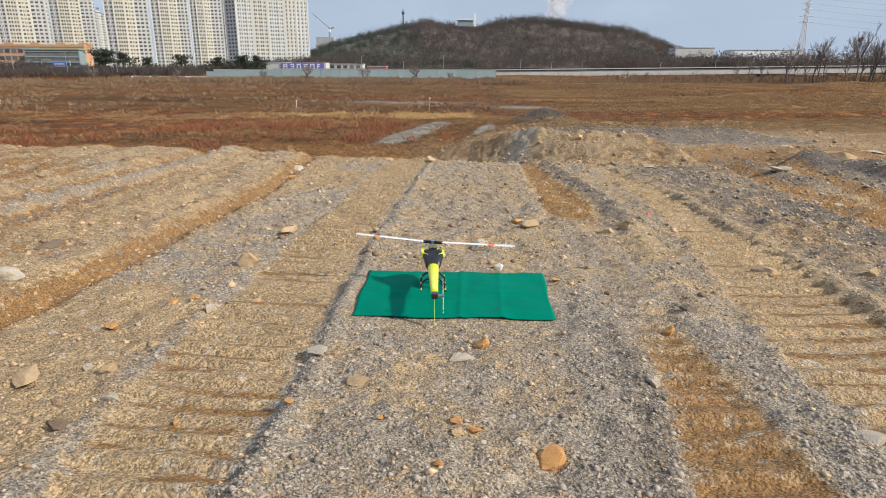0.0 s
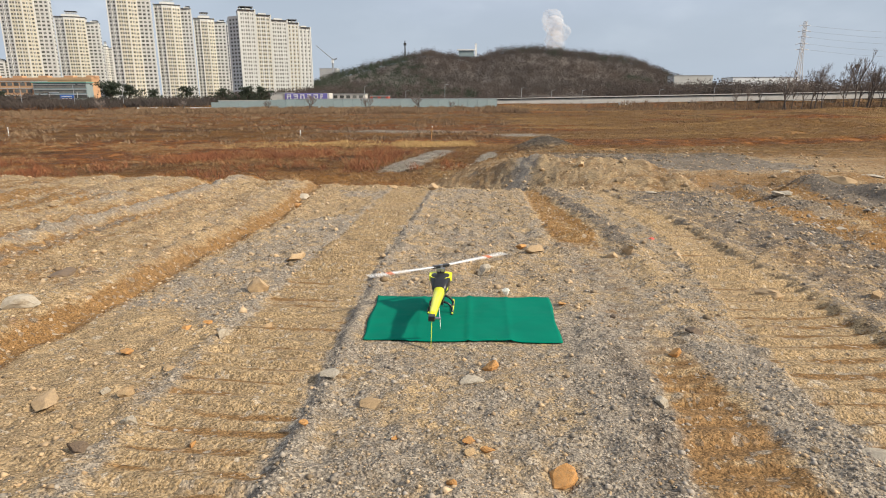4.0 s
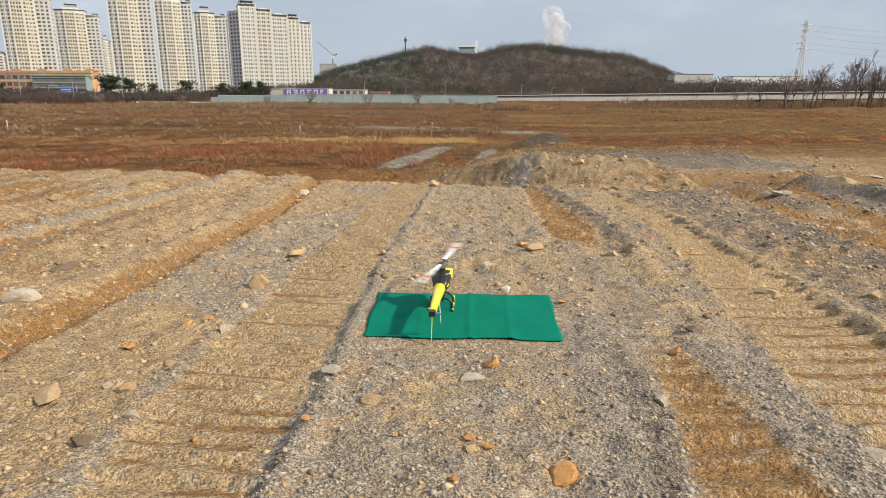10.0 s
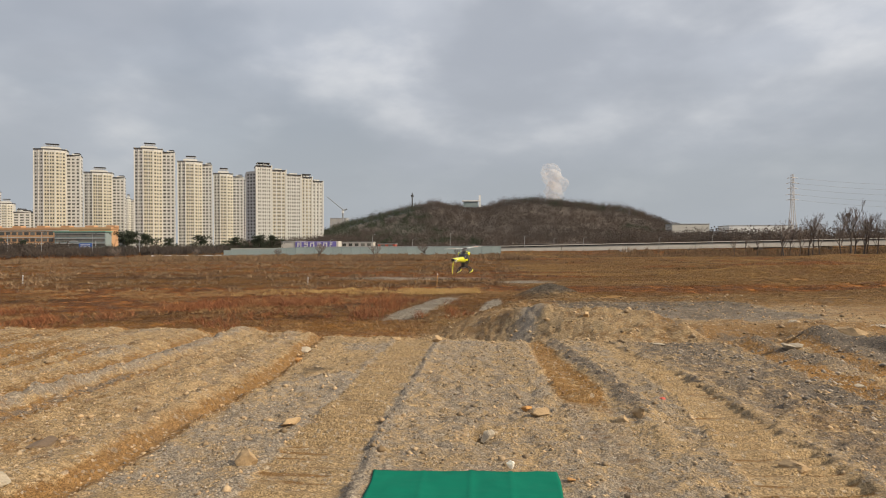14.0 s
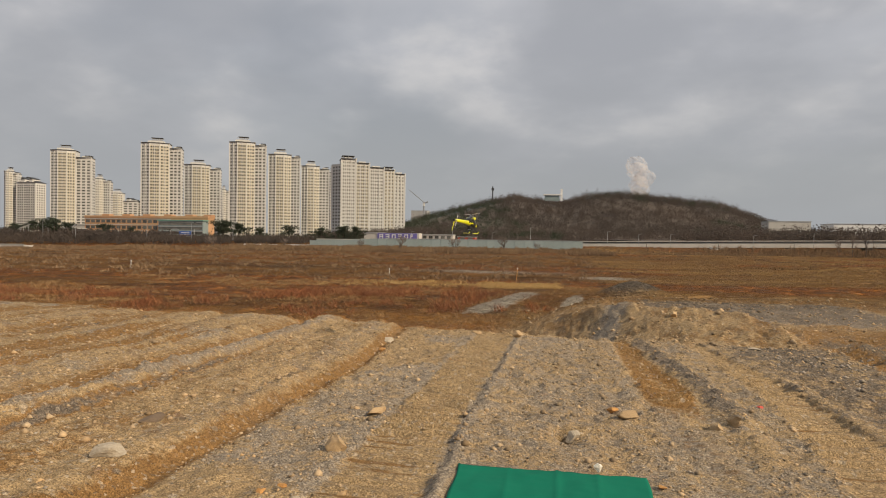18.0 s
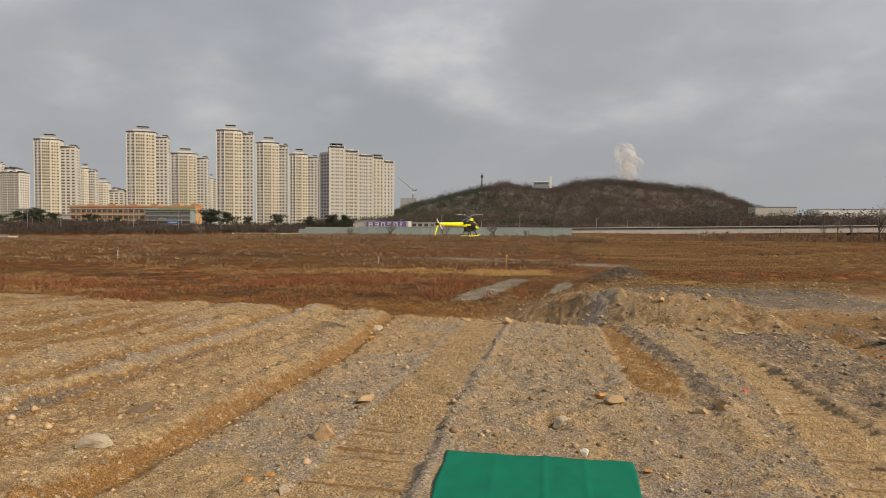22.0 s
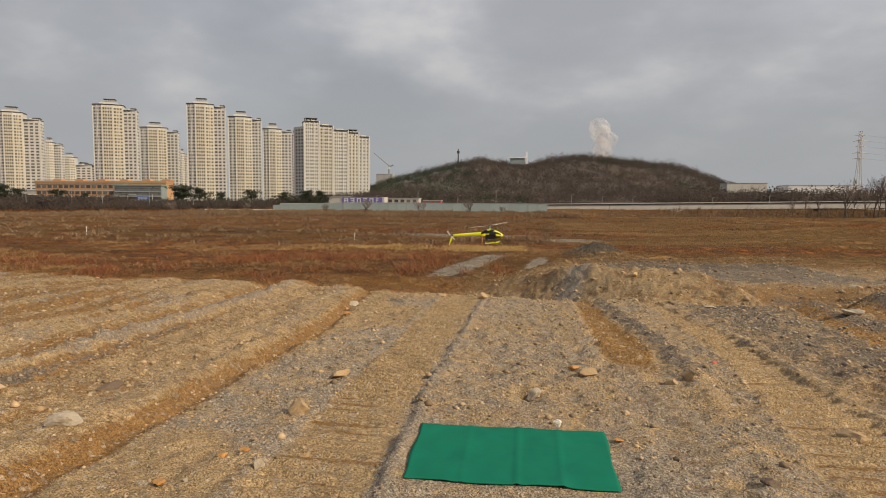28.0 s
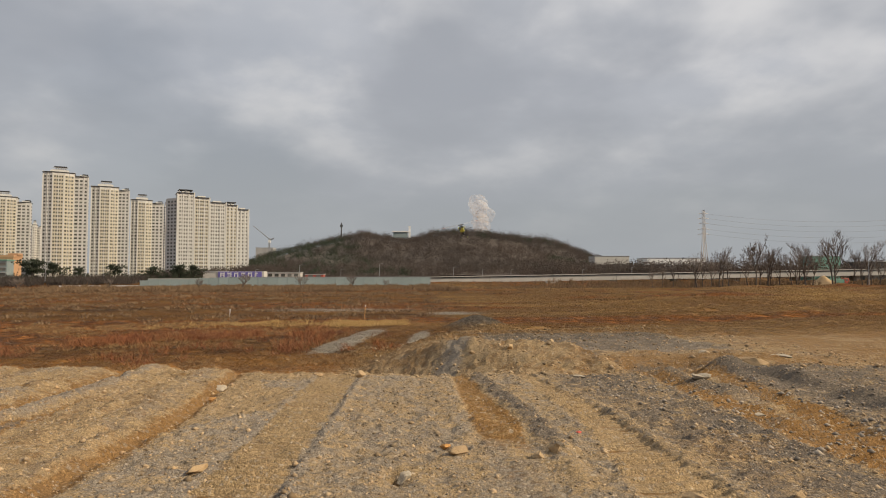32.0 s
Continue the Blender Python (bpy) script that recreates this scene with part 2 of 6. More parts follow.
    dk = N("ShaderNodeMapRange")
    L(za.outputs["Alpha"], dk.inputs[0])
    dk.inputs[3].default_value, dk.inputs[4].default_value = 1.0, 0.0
    col = mix(edge(dk.outputs[0]), col, slag_and_shade)
    pebble = N("ShaderNodeMapRange")
    pebble.inputs[1].default_value, pebble.inputs[2].default_value, pebble.inputs[4].default_value = 0.90, 0.92, 0.6
    L(vs.outputs[1], pebble.inputs[0])
    col = mix(pebble.outputs[0], col, mix(vs.outputs[2], (0.15, 0.115, 0.082), (0.62, 0.53, 0.41)))
    col = mix(mul(big, 0.18), col, (0.30, 0.22, 0.14))
    vf = N("ShaderNodeTexVoronoi")
    vf.inputs["Scale"].default_value = 120
    L(tc.outputs["Object"], vf.inputs["Vector"])
    vfs = N("ShaderNodeSeparateColor")
    L(vf.outputs["Color"], vfs.inputs[0])
    tone, hv = N("ShaderNodeMapRange"), N("ShaderNodeHueSaturation")
    tone.inputs[3].default_value, tone.inputs[4].default_value = 0.44, 1.30
    L(vfs.outputs[0], tone.inputs[0])
    L(tone.outputs[0], hv.inputs["Value"])
    L(col, hv.inputs["Color"])
    col = hv.outputs[0]
    L(col, p.inputs["Base Color"])
    b1, b2 = N("ShaderNodeBump"), N("ShaderNodeBump")
    b1.inputs["Strength"].default_value, b1.inputs["Distance"].default_value = 0.6, 0.030
    L(fine, b1.inputs["Height"])
    b2.inputs["Strength"].default_value, b2.inputs["Distance"].default_value = 0.6, 0.009
    L(vt.outputs["Distance"], b2.inputs["Height"])
    L(b1.outputs[0], b2.inputs["Normal"])
    b0 = N("ShaderNodeBump")
    b0.inputs["Strength"].default_value, b0.inputs["Distance"].default_value = 1.0, 1.3
    L(mul(mul(streak, 1.5, lump), sb.outputs[2]), b0.inputs["Height"])
    L(b0.outputs[0], b1.inputs["Normal"])
    L(b2.outputs[0], p.inputs["Normal"])
    return m


SAND_A, SAND_B, SAND_C = (0.47, 0.325, 0.163), (0.365, 0.246, 0.122), (0.165, 0.105, 0.05)
STONE_A, STONE_B = (0.215, 0.178, 0.138), (0.455, 0.385, 0.295)
CLAY_A, CLAY_B = (0.35, 0.196, 0.072), (0.215, 0.115, 0.042)
SCRUB_A, SCRUB_B = (0.24, 0.090, 0.022), (0.12, 0.052, 0.017)
EARTH = ground_material()
YELLOW = mk("yellow_paint", (0.80, 0.82, 0.008), (0.74, 0.76, 0.008), 12, 0.3, spot_amount=0.05, coat=0.5)
BLACK = mk("carbon_black", (0.012, 0.012, 0.014), (0.02, 0.02, 0.022), 20, 0.35, spot_scale=120, spot_amount=0.2)
STEEL = mk("steel", (0.42, 0.42, 0.44), (0.32, 0.32, 0.34), 30, 0.3, 0.9, spot_amount=0.1)
BLADE = mk("blade_white", (0.78, 0.77, 0.75), (0.72, 0.71, 0.69), 10, 0.35, spot_amount=0.05)
ORANGE = mk("blade_orange", (0.85, 0.17, 0.035), (0.78, 0.15, 0.03), 10, 0.4, spot_amount=0.05)
CLOTH = mk("green_cloth", (0.001, 0.165, 0.102), (0.001, 0.142, 0.09), 3, 0.9, spec=0.12, bump=0.35, spots=(0.001, 0.165, 0.098), spot_scale=260, spot_amount=0.5)
STONE_TAN = mk("stone_tan", (0.52, 0.36, 0.19), (0.41, 0.28, 0.155), 9, 0.9, bump=0.8, spots=(0.2, 0.14, 0.08), spot_scale=40, per="object", vary=0.12)
STONE_ORANGE = mk("stone_orange", (0.64, 0.31, 0.085), (0.48, 0.26, 0.10), 10, 0.9, bump=0.8, spots=(0.22, 0.12, 0.06), spot_scale=45, per="object", vary=0.12)
STONE_PALE = mk("stone_pale", (0.50, 0.43, 0.33), (0.36, 0.30, 0.22), 9, 0.9, bump=0.8, spots=(0.3, 0.25, 0.19), spot_scale=40, per="object", vary=0.1)
STONE_WHITE = mk("stone_white", (0.78, 0.75, 0.69), (0.7, 0.67, 0.6), 9, 0.9, bump=0.5, spots=(0.5, 0.45, 0.38), spot_scale=60, spot_amount=0.2)
STONE_BROWN = mk("stone_brown", (0.20, 0.14, 0.09), (0.14, 0.10, 0.07), 9, 0.9, bump=0.8, spot_scale=40, per="object", vary=0.12)
RED_BIT = mk("red_plastic", (0.65, 0.10, 0.06), (0.5, 0.08, 0.05), 12, 0.5)
GRAVEL = mk("gravel", (0.43, 0.32, 0.20), (0.31, 0.226, 0.14), 60, 0.95, spots=(0.42, 0.25, 0.1), spot_scale=1.7, spot_amount=0.6, per="island", vary=0.5)
GRAVEL_GREY = mk("gravel_grey", (0.35, 0.295, 0.23), (0.245, 0.205, 0.162), 60, 0.95, spots=(0.24, 0.22, 0.2), spot_scale=3, spot_amount=0.5, per="island", vary=0.5)
WALL_WHITE = mk("tower_white", (0.62, 0.618, 0.59), (0.565, 0.56, 0.535), 0.12, 0.85, spot_scale=0.6, spot_amount=0.12)
WALL_CREAM = mk("tower_cream", (0.585, 0.545, 0.44), (0.535, 0.495, 0.40), 0.12, 0.85, spot_scale=0.6, spot_amount=0.12)
WALL_GREY = mk("tower_grey", (0.42, 0.42, 0.41), (0.36, 0.36, 0.36), 0.12, 0.85, spot_scale=0.6, spot_amount=0.12)
GLASS = mk("window_glass", (0.085, 0.09, 0.09), (0.15, 0.145, 0.125), 0.35, 0.25, spot_scale=0.8, spot_amount=0.3, spots=(0.18, 0.165, 0.14), per="object", vary=0.5)
BRICK = mk("school_orange", (0.52, 0.31, 0.17), (0.46, 0.27, 0.15), 0.3, 0.85, spot_scale=3, spot_amount=0.15)
BLUEGREY = mk("blue_grey_panel", (0.20, 0.26, 0.27), (0.26, 0.31, 0.31), 0.4, 0.5, spot_scale=1.5, spot_amount=0.2)
CONCRETE = mk("concrete", (0.40, 0.385, 0.355), (0.31, 0.30, 0.28), 0.25, 0.9, bump=0.2, spot_scale=2.0, spot_amount=0.35)
PALE_CONC = mk("pale_concrete", (0.56, 0.54, 0.5), (0.47, 0.455, 0.42), 0.25, 0.9, spot_scale=2.0, spot_amount=0.25)
BARRIER = mk("barrier_green", (0.33, 0.40, 0.395), (0.28, 0.35, 0.35), 0.2, 0.6, spot_scale=1.5, spot_amount=0.15, per="object", vary=0.06)
SIGN_BLUE = mk("sign_blue", (0.16, 0.145, 0.42), (0.14, 0.125, 0.37), 0.5, 0.5, spot_amount=0.08)
ROAD_BLUE = mk("road_sign_blue", (0.03, 0.14, 0.5), (0.03, 0.12, 0.45), 0.5, 0.4, spot_amount=0.05)
WHITE = mk("white_paint", (0.78, 0.78, 0.77), (0.7, 0.7, 0.69), 0.5, 0.6, spot_scale=3, spot_amount=0.12)
GALV = mk("galvanised", (0.46, 0.47, 0.48), (0.38, 0.39, 0.4), 2, 0.45, 0.6, spot_amount=0.15)
PYLON_M = mk("pylon_paint", (0.62, 0.6, 0.58), (0.5, 0.48, 0.47), 2, 0.6, 0.2, spot_amount=0.15)
GREENHOUSE = mk("green_roof", (0.16, 0.33, 0.27), (0.13, 0.28, 0.23), 0.3, 0.5, spot_scale=2, spot_amount=0.15)
REDROOF = mk("red_paint", (0.5, 0.09, 0.05), (0.42, 0.08, 0.05), 0.6, 0.5, spot_amount=0.1)
DARK = mk("dark_metal", (0.05, 0.052, 0.056), (0.035, 0.037, 0.04), 0.6, 0.6, spot_amount=0.2)
BARK = mk("bark", (0.12, 0.097, 0.082), (0.085, 0.07, 0.06), 1.5, 0.95, spot_scale=12, spot_amount=0.3, per="object", vary=0.2)
TWIG = mk("twigs", (0.23, 0.185, 0.16), (0.17, 0.14, 0.12), 0.4, 0.95, spot_scale=8, per="object", vary=0.2)
# base colour paled and greyed to take in the haze of distance
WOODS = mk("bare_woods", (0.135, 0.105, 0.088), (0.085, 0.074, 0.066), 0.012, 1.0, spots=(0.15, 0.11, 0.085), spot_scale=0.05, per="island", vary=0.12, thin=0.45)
HILLSOIL = mk("hill_floor", (0.13, 0.105, 0.085), (0.10, 0.082, 0.07), 0.02, 1.0, spot_scale=0.3)
PINE = mk("pine_needles", (0.048, 0.062, 0.04), (0.062, 0.074, 0.048), 0.6, 0.9, per="island", vary=0.25, thin=0.3)
REDGRASS = mk("dry_red_weeds", (0.25, 0.088, 0.034), (0.17, 0.07, 0.036), 0.15, 0.95, spots=(0.33, 0.17, 0.07), spot_scale=0.4, spot_amount=0.7, per="island", vary=0.4)
DRYGRASS = mk("dry_grass", (0.36, 0.22, 0.10), (0.25, 0.15, 0.07), 0.1, 0.95, spots=(0.16, 0.09, 0.045), spot_scale=0.5, spot_amount=0.7, per="island", vary=0.4)
STRAW = mk("straw_grass", (0.46, 0.30, 0.12), (0.36, 0.22, 0.085), 0.1, 0.95, spots=(0.5, 0.36, 0.17), spot_scale=0.5, spot_amount=0.6, per="island", vary=0.3)
REED = mk("brown_reeds", (0.25, 0.165, 0.092), (0.17, 0.11, 0.064), 0.06, 0.95, spots=(0.15, 0.09, 0.055), spot_scale=0.3, spot_amount=0.7, per="island", vary=0.4)


def steam_material():
    m = bpy.data.materials.new("steam")
    m.use_nodes = True
    nt = m.node_tree
    N, L = nt.nodes.new, nt.links.new
    nt.nodes.remove(nt.nodes["Principled BSDF"])
    df, tl, tr, m1, m2 = N("ShaderNodeBsdfDiffuse"), N("ShaderNodeBsdfTranslucent"), N("ShaderNodeBsdfTransparent"), N("ShaderNodeMixShader"), N("ShaderNodeMixShader")
    for q in (df, tl):
        q.inputs[0].default_value = (0.97, 0.95, 0.94, 1)
    m1.inputs[0].default_value = 0.5
    L(df.outputs[0], m1.inputs[1])
    L(tl.outputs[0], m1.inputs[2])
    L(tr.outputs[0], m2.inputs[1])
    L(m1.outputs[0], m2.inputs[2])
    L(m2.outputs[0], nt.nodes["Material Output"].inputs[0])
    tc, n, r = N("ShaderNodeTexCoord"), N("ShaderNodeTexNoise"), N("ShaderNodeMapRange")
    n.inputs["Scale"].default_value, n.inputs["Detail"].default_value = 0.11, 6
    r.inputs[1].default_value, r.inputs[2].default_value, r.inputs[3].default_value, r.inputs[4].default_value = 0.34, 0.72, 0.0, 0.36
    L(tc.outputs["Object"], n.inputs["Vector"])
    L(n.outputs[0], r.inputs[0])
    L(r.outputs[0], m2.inputs[0])
    return m


STEAM = steam_material()


# ---- mesh helpers ----
def link_bm(name, bm, material, parent=None, smooth=False):
    me = bpy.data.meshes.new(name)
    bm.normal_update()
    bm.to_mesh(me)
    bm.free()
    for mm in (material if isinstance(material, (list, tuple)) else [material]):
        me.materials.append(mm)
    if smooth:
        me.polygons.foreach_set("use_smooth", [True] * len(me.polygons))
    ob = new(name, me)
    ob.parent = parent
    return ob


def part(name, bm, material, parent, label="", smooth=False):
    ob = link_bm(name, bm, material, parent, smooth)
    if label:
        tagged(ob, label)
    return ob


def share(name, mesh, parent, m):
    ob = new(name, mesh)
    ob.parent, ob.matrix_basis = parent, m
    return ob


def thing(name, label, category, group="", at=None):
    ob = new(name)
    if at is not None:
        ob.matrix_basis = at
    return tagged(ob, label, category, group)


def box(bm, x0, x1, y0, y1, z0, z1, bevel=0.0, m=None, mi=0):
    vs = [bm.verts.new((x, y, z)) for x in (x0, x1) for y in (y0, y1) for z in (z0, z1)]
    fs = [bm.faces.new([vs[i] for i in f]) for f in ((0, 1, 3, 2), (4, 6, 7, 5), (0, 4, 5, 1), (2, 3, 7, 6), (0, 2, 6, 4), (1, 5, 7, 3))]
    for f in fs:
        f.material_index = mi
    if bevel:
        es = list({e for f in fs for e in f.edges})
        got = bmesh.ops.bevel(bm, geom=es, offset=bevel, segments=2, affect="EDGES", profile=0.6)
        vs = list({v for f in got["faces"] for v in f.verts} | {v for v in vs if v.is_valid})
    if m is not None:
        bmesh.ops.transform(bm, matrix=m, verts=vs)
    return bm


def B(*a, **k):
    return box(bmesh.new(), *a, **k)


def tube(bm, pts, r0, r1=None, seg=8, cap=True):
    """A tube along points, tapering from r0 to r1."""
    r1 = r0 if r1 is None else r1
    pts = [Vector(p) for p in pts]
    rings = []
    for i, p in enumerate(pts):
        d = (pts[min(i + 1, len(pts) - 1)] - pts[max(i - 1, 0)]).normalized()
        a = d.cross(Vector((0, 0, 1)) if abs(d.z) < 0.9 else Vector((1, 0, 0))).normalized()
        b = d.cross(a)
        r = r0 + (r1 - r0) * i / max(1, len(pts) - 1)
        rings.append([bm.verts.new(p + (a * math.cos(t) + b * math.sin(t)) * r) for t in [k * math.tau / seg for k in range(seg)]])
    for q, w in zip(rings, rings[1:]):
        for k in range(seg):
            bm.faces.new((q[k], q[(k + 1) % seg], w[(k + 1) % seg], w[k]))
    if cap:
        bm.faces.new(rings[0])
        bm.faces.new(rings[-1][::-1])
    return bm


def arrays_to_mesh(name, verts, faces, material):
    """A mesh from numpy arrays: verts (n, 3), faces (m, 3 or 4)."""
    me = bpy.data.meshes.new(name)
    k = faces.shape[1]
    me.vertices.add(len(verts))
    me.vertices.foreach_set("co", verts.astype(np.float32).ravel())
    me.loops.add(faces.size)
    me.loops.foreach_set("vertex_index", faces.astype(np.int32).ravel())
    me.polygons.add(len(faces))
    me.polygons.foreach_set("loop_start", np.arange(0, faces.size, k, dtype=np.int32))
    me.materials.append(material)
    me.update(calc_edges=True)
    return me


# ---- the ground ----
rng = np.random.default_rng(7)
_tab = rng.random((256, 256))


def vnoise(x, y, scale):
    """Smooth value noise, about 0 to 1, on arrays."""
    x, y = np.asarray(x) * scale, np.asarray(y) * scale
    xi, yi = np.floor(x).astype(int), np.floor(y).astype(int)
    fx, fy = x - xi, y - yi
    fx, fy = fx * fx * (3 - 2 * fx), fy * fy * (3 - 2 * fy)
    t = lambda i, j: _tab[i % 256, j % 256]
    return (t(xi, yi) * (1 - fx) + t(xi + 1, yi) * fx) * (1 - fy) + (t(xi, yi + 1) * (1 - fx) + t(xi + 1, yi + 1) * fx) * fy


def fbm(x, y, scale, octaves=4):
    s, a, tot = 0, 1.0, 0
    for k in range(octaves):
        s = s + a * vnoise(x + 17.3 * k, y - 9.1 * k, scale * 2**k)
        tot, a = tot + a, a * 0.5
    return s / tot


def step(a, b, v):
    t = np.clip((v - a) / (b - a), 0, 1)
    return t * t * (3 - 2 * t)


def line_x(pts, y):
    """The x of a line that runs ahead, given at a few places (y, x)."""
    return np.interp(y, [p[0] for p in pts], [p[1] for p in pts])


def plateau(x, y):
    return -0.02 * np.clip(x, -14, 14) - 0.055 * (np.clip(y, 0, 40) - 4.6)


# the edges of the wheel and crawler tracks, as (y, x)
RIDGE = [(0, -0.79), (2.1, -0.79), (3.05, -0.78), (6.5, -0.86), (9.4, -0.82), (16, -0.74)]
TRACK_A = [(0, -1.4), (2.1, -1.45), (3, -1.56), (5.5, -1.63), (10.8, -1.7), (16, -1.75)]
BERM = [(0, -2.95), (3.7, -2.95), (5, -2.93), (6.7, -3.05), (9.8, -3.11), (14, -3.63), (17, -4.0)]
RUT_L = [(0, 0.98), (2.2, 1.0), (3.3, 1.21), (4.6, 1.22), (9.3, 1.32), (16.1, 1.6)]
RUT_R = [(0, 1.5), (2.3, 1.53), (3.3, 1.57), (5.1, 1.6), (9.8, 2.06), (15.4, 2.02)]
SAND_L = [(0, 2.0), (2.7, 1.99), (3.4, 1.97), (4.7, 2.23), (8.4, 2.9), (14.4, 3.32)]
SAND_R = [(0, 2.9), (4.2, 3.07), (5.9, 3.3), (9.2, 3.6), (13.9, 3.71)]
FAR_L = [(0, 4.8), (8.9, 5.7), (13, 6.4), (16, 6.9)]
FAR_R = [(0, 5.7), (7, 6.5), (9, 7.1), (12, 8.0), (16, 8.9)]
WEST = [(0, -5.0), (6, -4.7), (7.2, -4.85), (11.8, -5.2), (16, -5.8)]
# ridges of dark stone on the right bank, and the crest of the tan berm past the rim
DARK_A = [(10, 8.9), (11.5, 9.2), (14.6, 9.8), (16.4, 9.4)]
DARK_B = [(12.6, 7.2), (14.5, 7.25), (16.8, 7.5)]
CREST_Y = [(1.2, 23.6), (2.7, 22.3), (4.2, 20.9), (5.7, 20.0), (6.5, 18.7)]
CREST_H = [(0.4, 0.0), (1.8, 0.34), (2.7, 0.56), (3.6, 0.54), (5.7, 0.60), (6.3, 0.52), (6.9, 0.0)]
FLANK = [(16, 1.4), (17.2, 0.9), (20, -0.6), (25, -2.7), (30, -2.0), (36, 0.4), (46, 4.5)]
MAT = [(-0.65, 4.05), (0.74, 4.12), (0.81, 5.30), (-0.69, 5.18)]


def mat_mask(x, y):
    return step(0.12, 0.0, np.maximum(np.abs(x - 0.05) - 0.74, np.abs(y - 4.67) - 0.64))


def bump_at(x, y, cx, cy, rx, ry):
    return np.exp(-(((x - cx) / rx) ** 2 + ((y - cy) / ry) ** 2))


def rim_y(x):
    """Where the near plateau ends."""
    return 16.1 + 1.0 * step(1.0, 2.6, x) + 0.9 * (vnoise(x, 0 * x, 0.35) - 0.5) + 0.35 * (vnoise(x, 0 * x + 5, 1.6) - 0.5) + np.where(x < -7, (x + 7) * 0.03, 0)


def inside(x, lo, hi, soft=0.07):
    return step(-soft, soft, x - lo) * step(-soft, soft, hi - x)


def cleats(x, y, pitch, lean=0.0):
    """Low ridges that a crawler's grousers leave across a track."""
    s = ((y + lean * x + 0.09 * vnoise(x, y, 1.3) + 0.03 * vnoise(x, y, 5.0)) / pitch) % 1.0
    return step(0.0, 0.22, s) * (1 - 0.9 * step(0.3, 1.0, s)) * (0.3 + 0.9 * vnoise(x * 1.4, y, 1.6)) * (0.35 + 0.65 * step(0.25, 0.6, vnoise(x * 2.4 + 9, y * 4.5, 1.0))) * (1 + 0.8 * step(4.5, 8, y))


def ground_z(x, y, detail=True):
    x, y = np.asarray(x, float), np.asarray(y, float)
    z = plateau(x, y)
    near = step(-6, 0, y)
    wob = 0.05 * (vnoise(x * 0 + 3, y, 0.9) - 0.5) + 0.03 * (vnoise(x, y, 3.1) - 0.5)
    a0, a1 = line_x(TRACK_A, y) + wob, line_x(RIDGE, y) + wob
    tr = inside(x, a0, a1, 0.04)
    z = z - 0.032 * tr * near
    z = z + 0.05 * tr * cleats(x, y, 0.19, 0.05)
    z = z + 0.036 * np.exp(-(((x - a1 - 0.06) / 0.06) ** 2)) * (0.5 + 0.7 * vnoise(x, y, 1.7)) * near
    z = z + 0.03 * np.exp(-(((x - a0 + 0.10) / 0.12) ** 2)) * vnoise(x, y, 1.1) * near
    b = line_x(BERM, y) + 2 * wob
    z = z + 0.085 * step(0.02, -0.22, x - b) * near - 0.07 * np.exp(-(((x - b - 0.07) / 0.10) ** 2)) * near
    w = line_x(WEST, y) + 3 * wob
    z = z + 0.10 * np.exp(-(((x - w) / 0.3) ** 2)) - 0.09 * np.exp(-(((x - w + 0.7) / 0.22) ** 2))
    u = x - w
    grain = step(0.1, -0.6, x - b) * near
    z = z + 0.6 * grain * (0.17 * (vnoise(u * 1.9, y * 0.11, 1.0) - 0.5) + 0.17 * (vnoise(u * 4.6 + 40, y * 0.16, 1.0) - 0.5) + 0.06 * (vnoise(u * 9.5, y * 0.3, 1.0) - 0.5))
    for off, hh, wd in ((0.35, -0.07, 0.1), (0.95, 0.09, 0.1), (1.35, -0.08, 0.1), (-1.5, 0.15, 0.2), (-2.6, -0.12, 0.26), (-3.3, 0.13, 0.25), (-4.6, -0.12, 0.3), (-5.6, 0.16, 0.35), (-7.0, -0.13, 0.35), (-8.2, 0.13, 0.3)):
        z = z + 0.42 * (1 - 0.6 * step(11, 16, y)) * hh * np.exp(-(((x - w - off - 0.25 * (vnoise(x * 0, y, 0.6) - 0.5)) / wd) ** 2)) * (0.3 + 1.1 * vnoise(x * 0.7, y, 1.3))
    z = z + 0.016 * (inside(x, w - 1.4, w - 0.2, 0.1) + inside(x, w - 4.4, w - 3.0, 0.1)) * cleats(x, y, 0.23, 0.1)
    z = z + 0.025 * inside(x, b - 1.5, b - 0.45, 0.1) * cleats(x, y, 0.22, 0.1)
    z = z + 0.05 * np.exp(-(((x - w + 2.1) / 0.5) ** 2)) + 0.10 * step(-6.0, -9.0, x) * fbm(x, y, 0.5, 2)
    r0, r1 = line_x(RUT_L, y) + wob, line_x(RUT_R, y) - wob
    rut = step(-0.06, 0.06, x - r0) * step(-0.16, 0.16, r1 - x)
    deep = 0.045 + 0.05 * step(8, 12, y)
    fill = 1 - 0.75 * step(3.6, 4.6, y) * step(9.0, 7.0, y)
    z = z - deep * rut * near * fill
    z = z + 0.07 * rut * (0.3 + 0.7 * fill) * cleats(x, y, 0.23, -0.04)
    z = z + 0.055 * (0.4 + 0.6 * step(4, 7, y)) * np.exp(-(((x - r1 - 0.3) / 0.18) ** 2)) * (0.35 + vnoise(x, y, 1.3)) * near * step(0.5, 2.0, y)
    z = z + 0.04 * np.exp(-(((x - r0 + 0.18) / 0.16) ** 2)) * vnoise(x, y, 1.2) * near
    s0, s1 = line_x(SAND_L, y) + wob, line_x(SAND_R, y) + wob
    sd = inside(x, s0, s1, 0.04)
    z = z - 0.038 * sd * near + 0.06 * sd * cleats(x, y, 0.24, -0.12)
    z = z + 0.05 * np.exp(-(((x - s1 - 0.10) / 0.12) ** 2)) * (0.1 + 1.3 * vnoise(x, y, 1.5)) * near
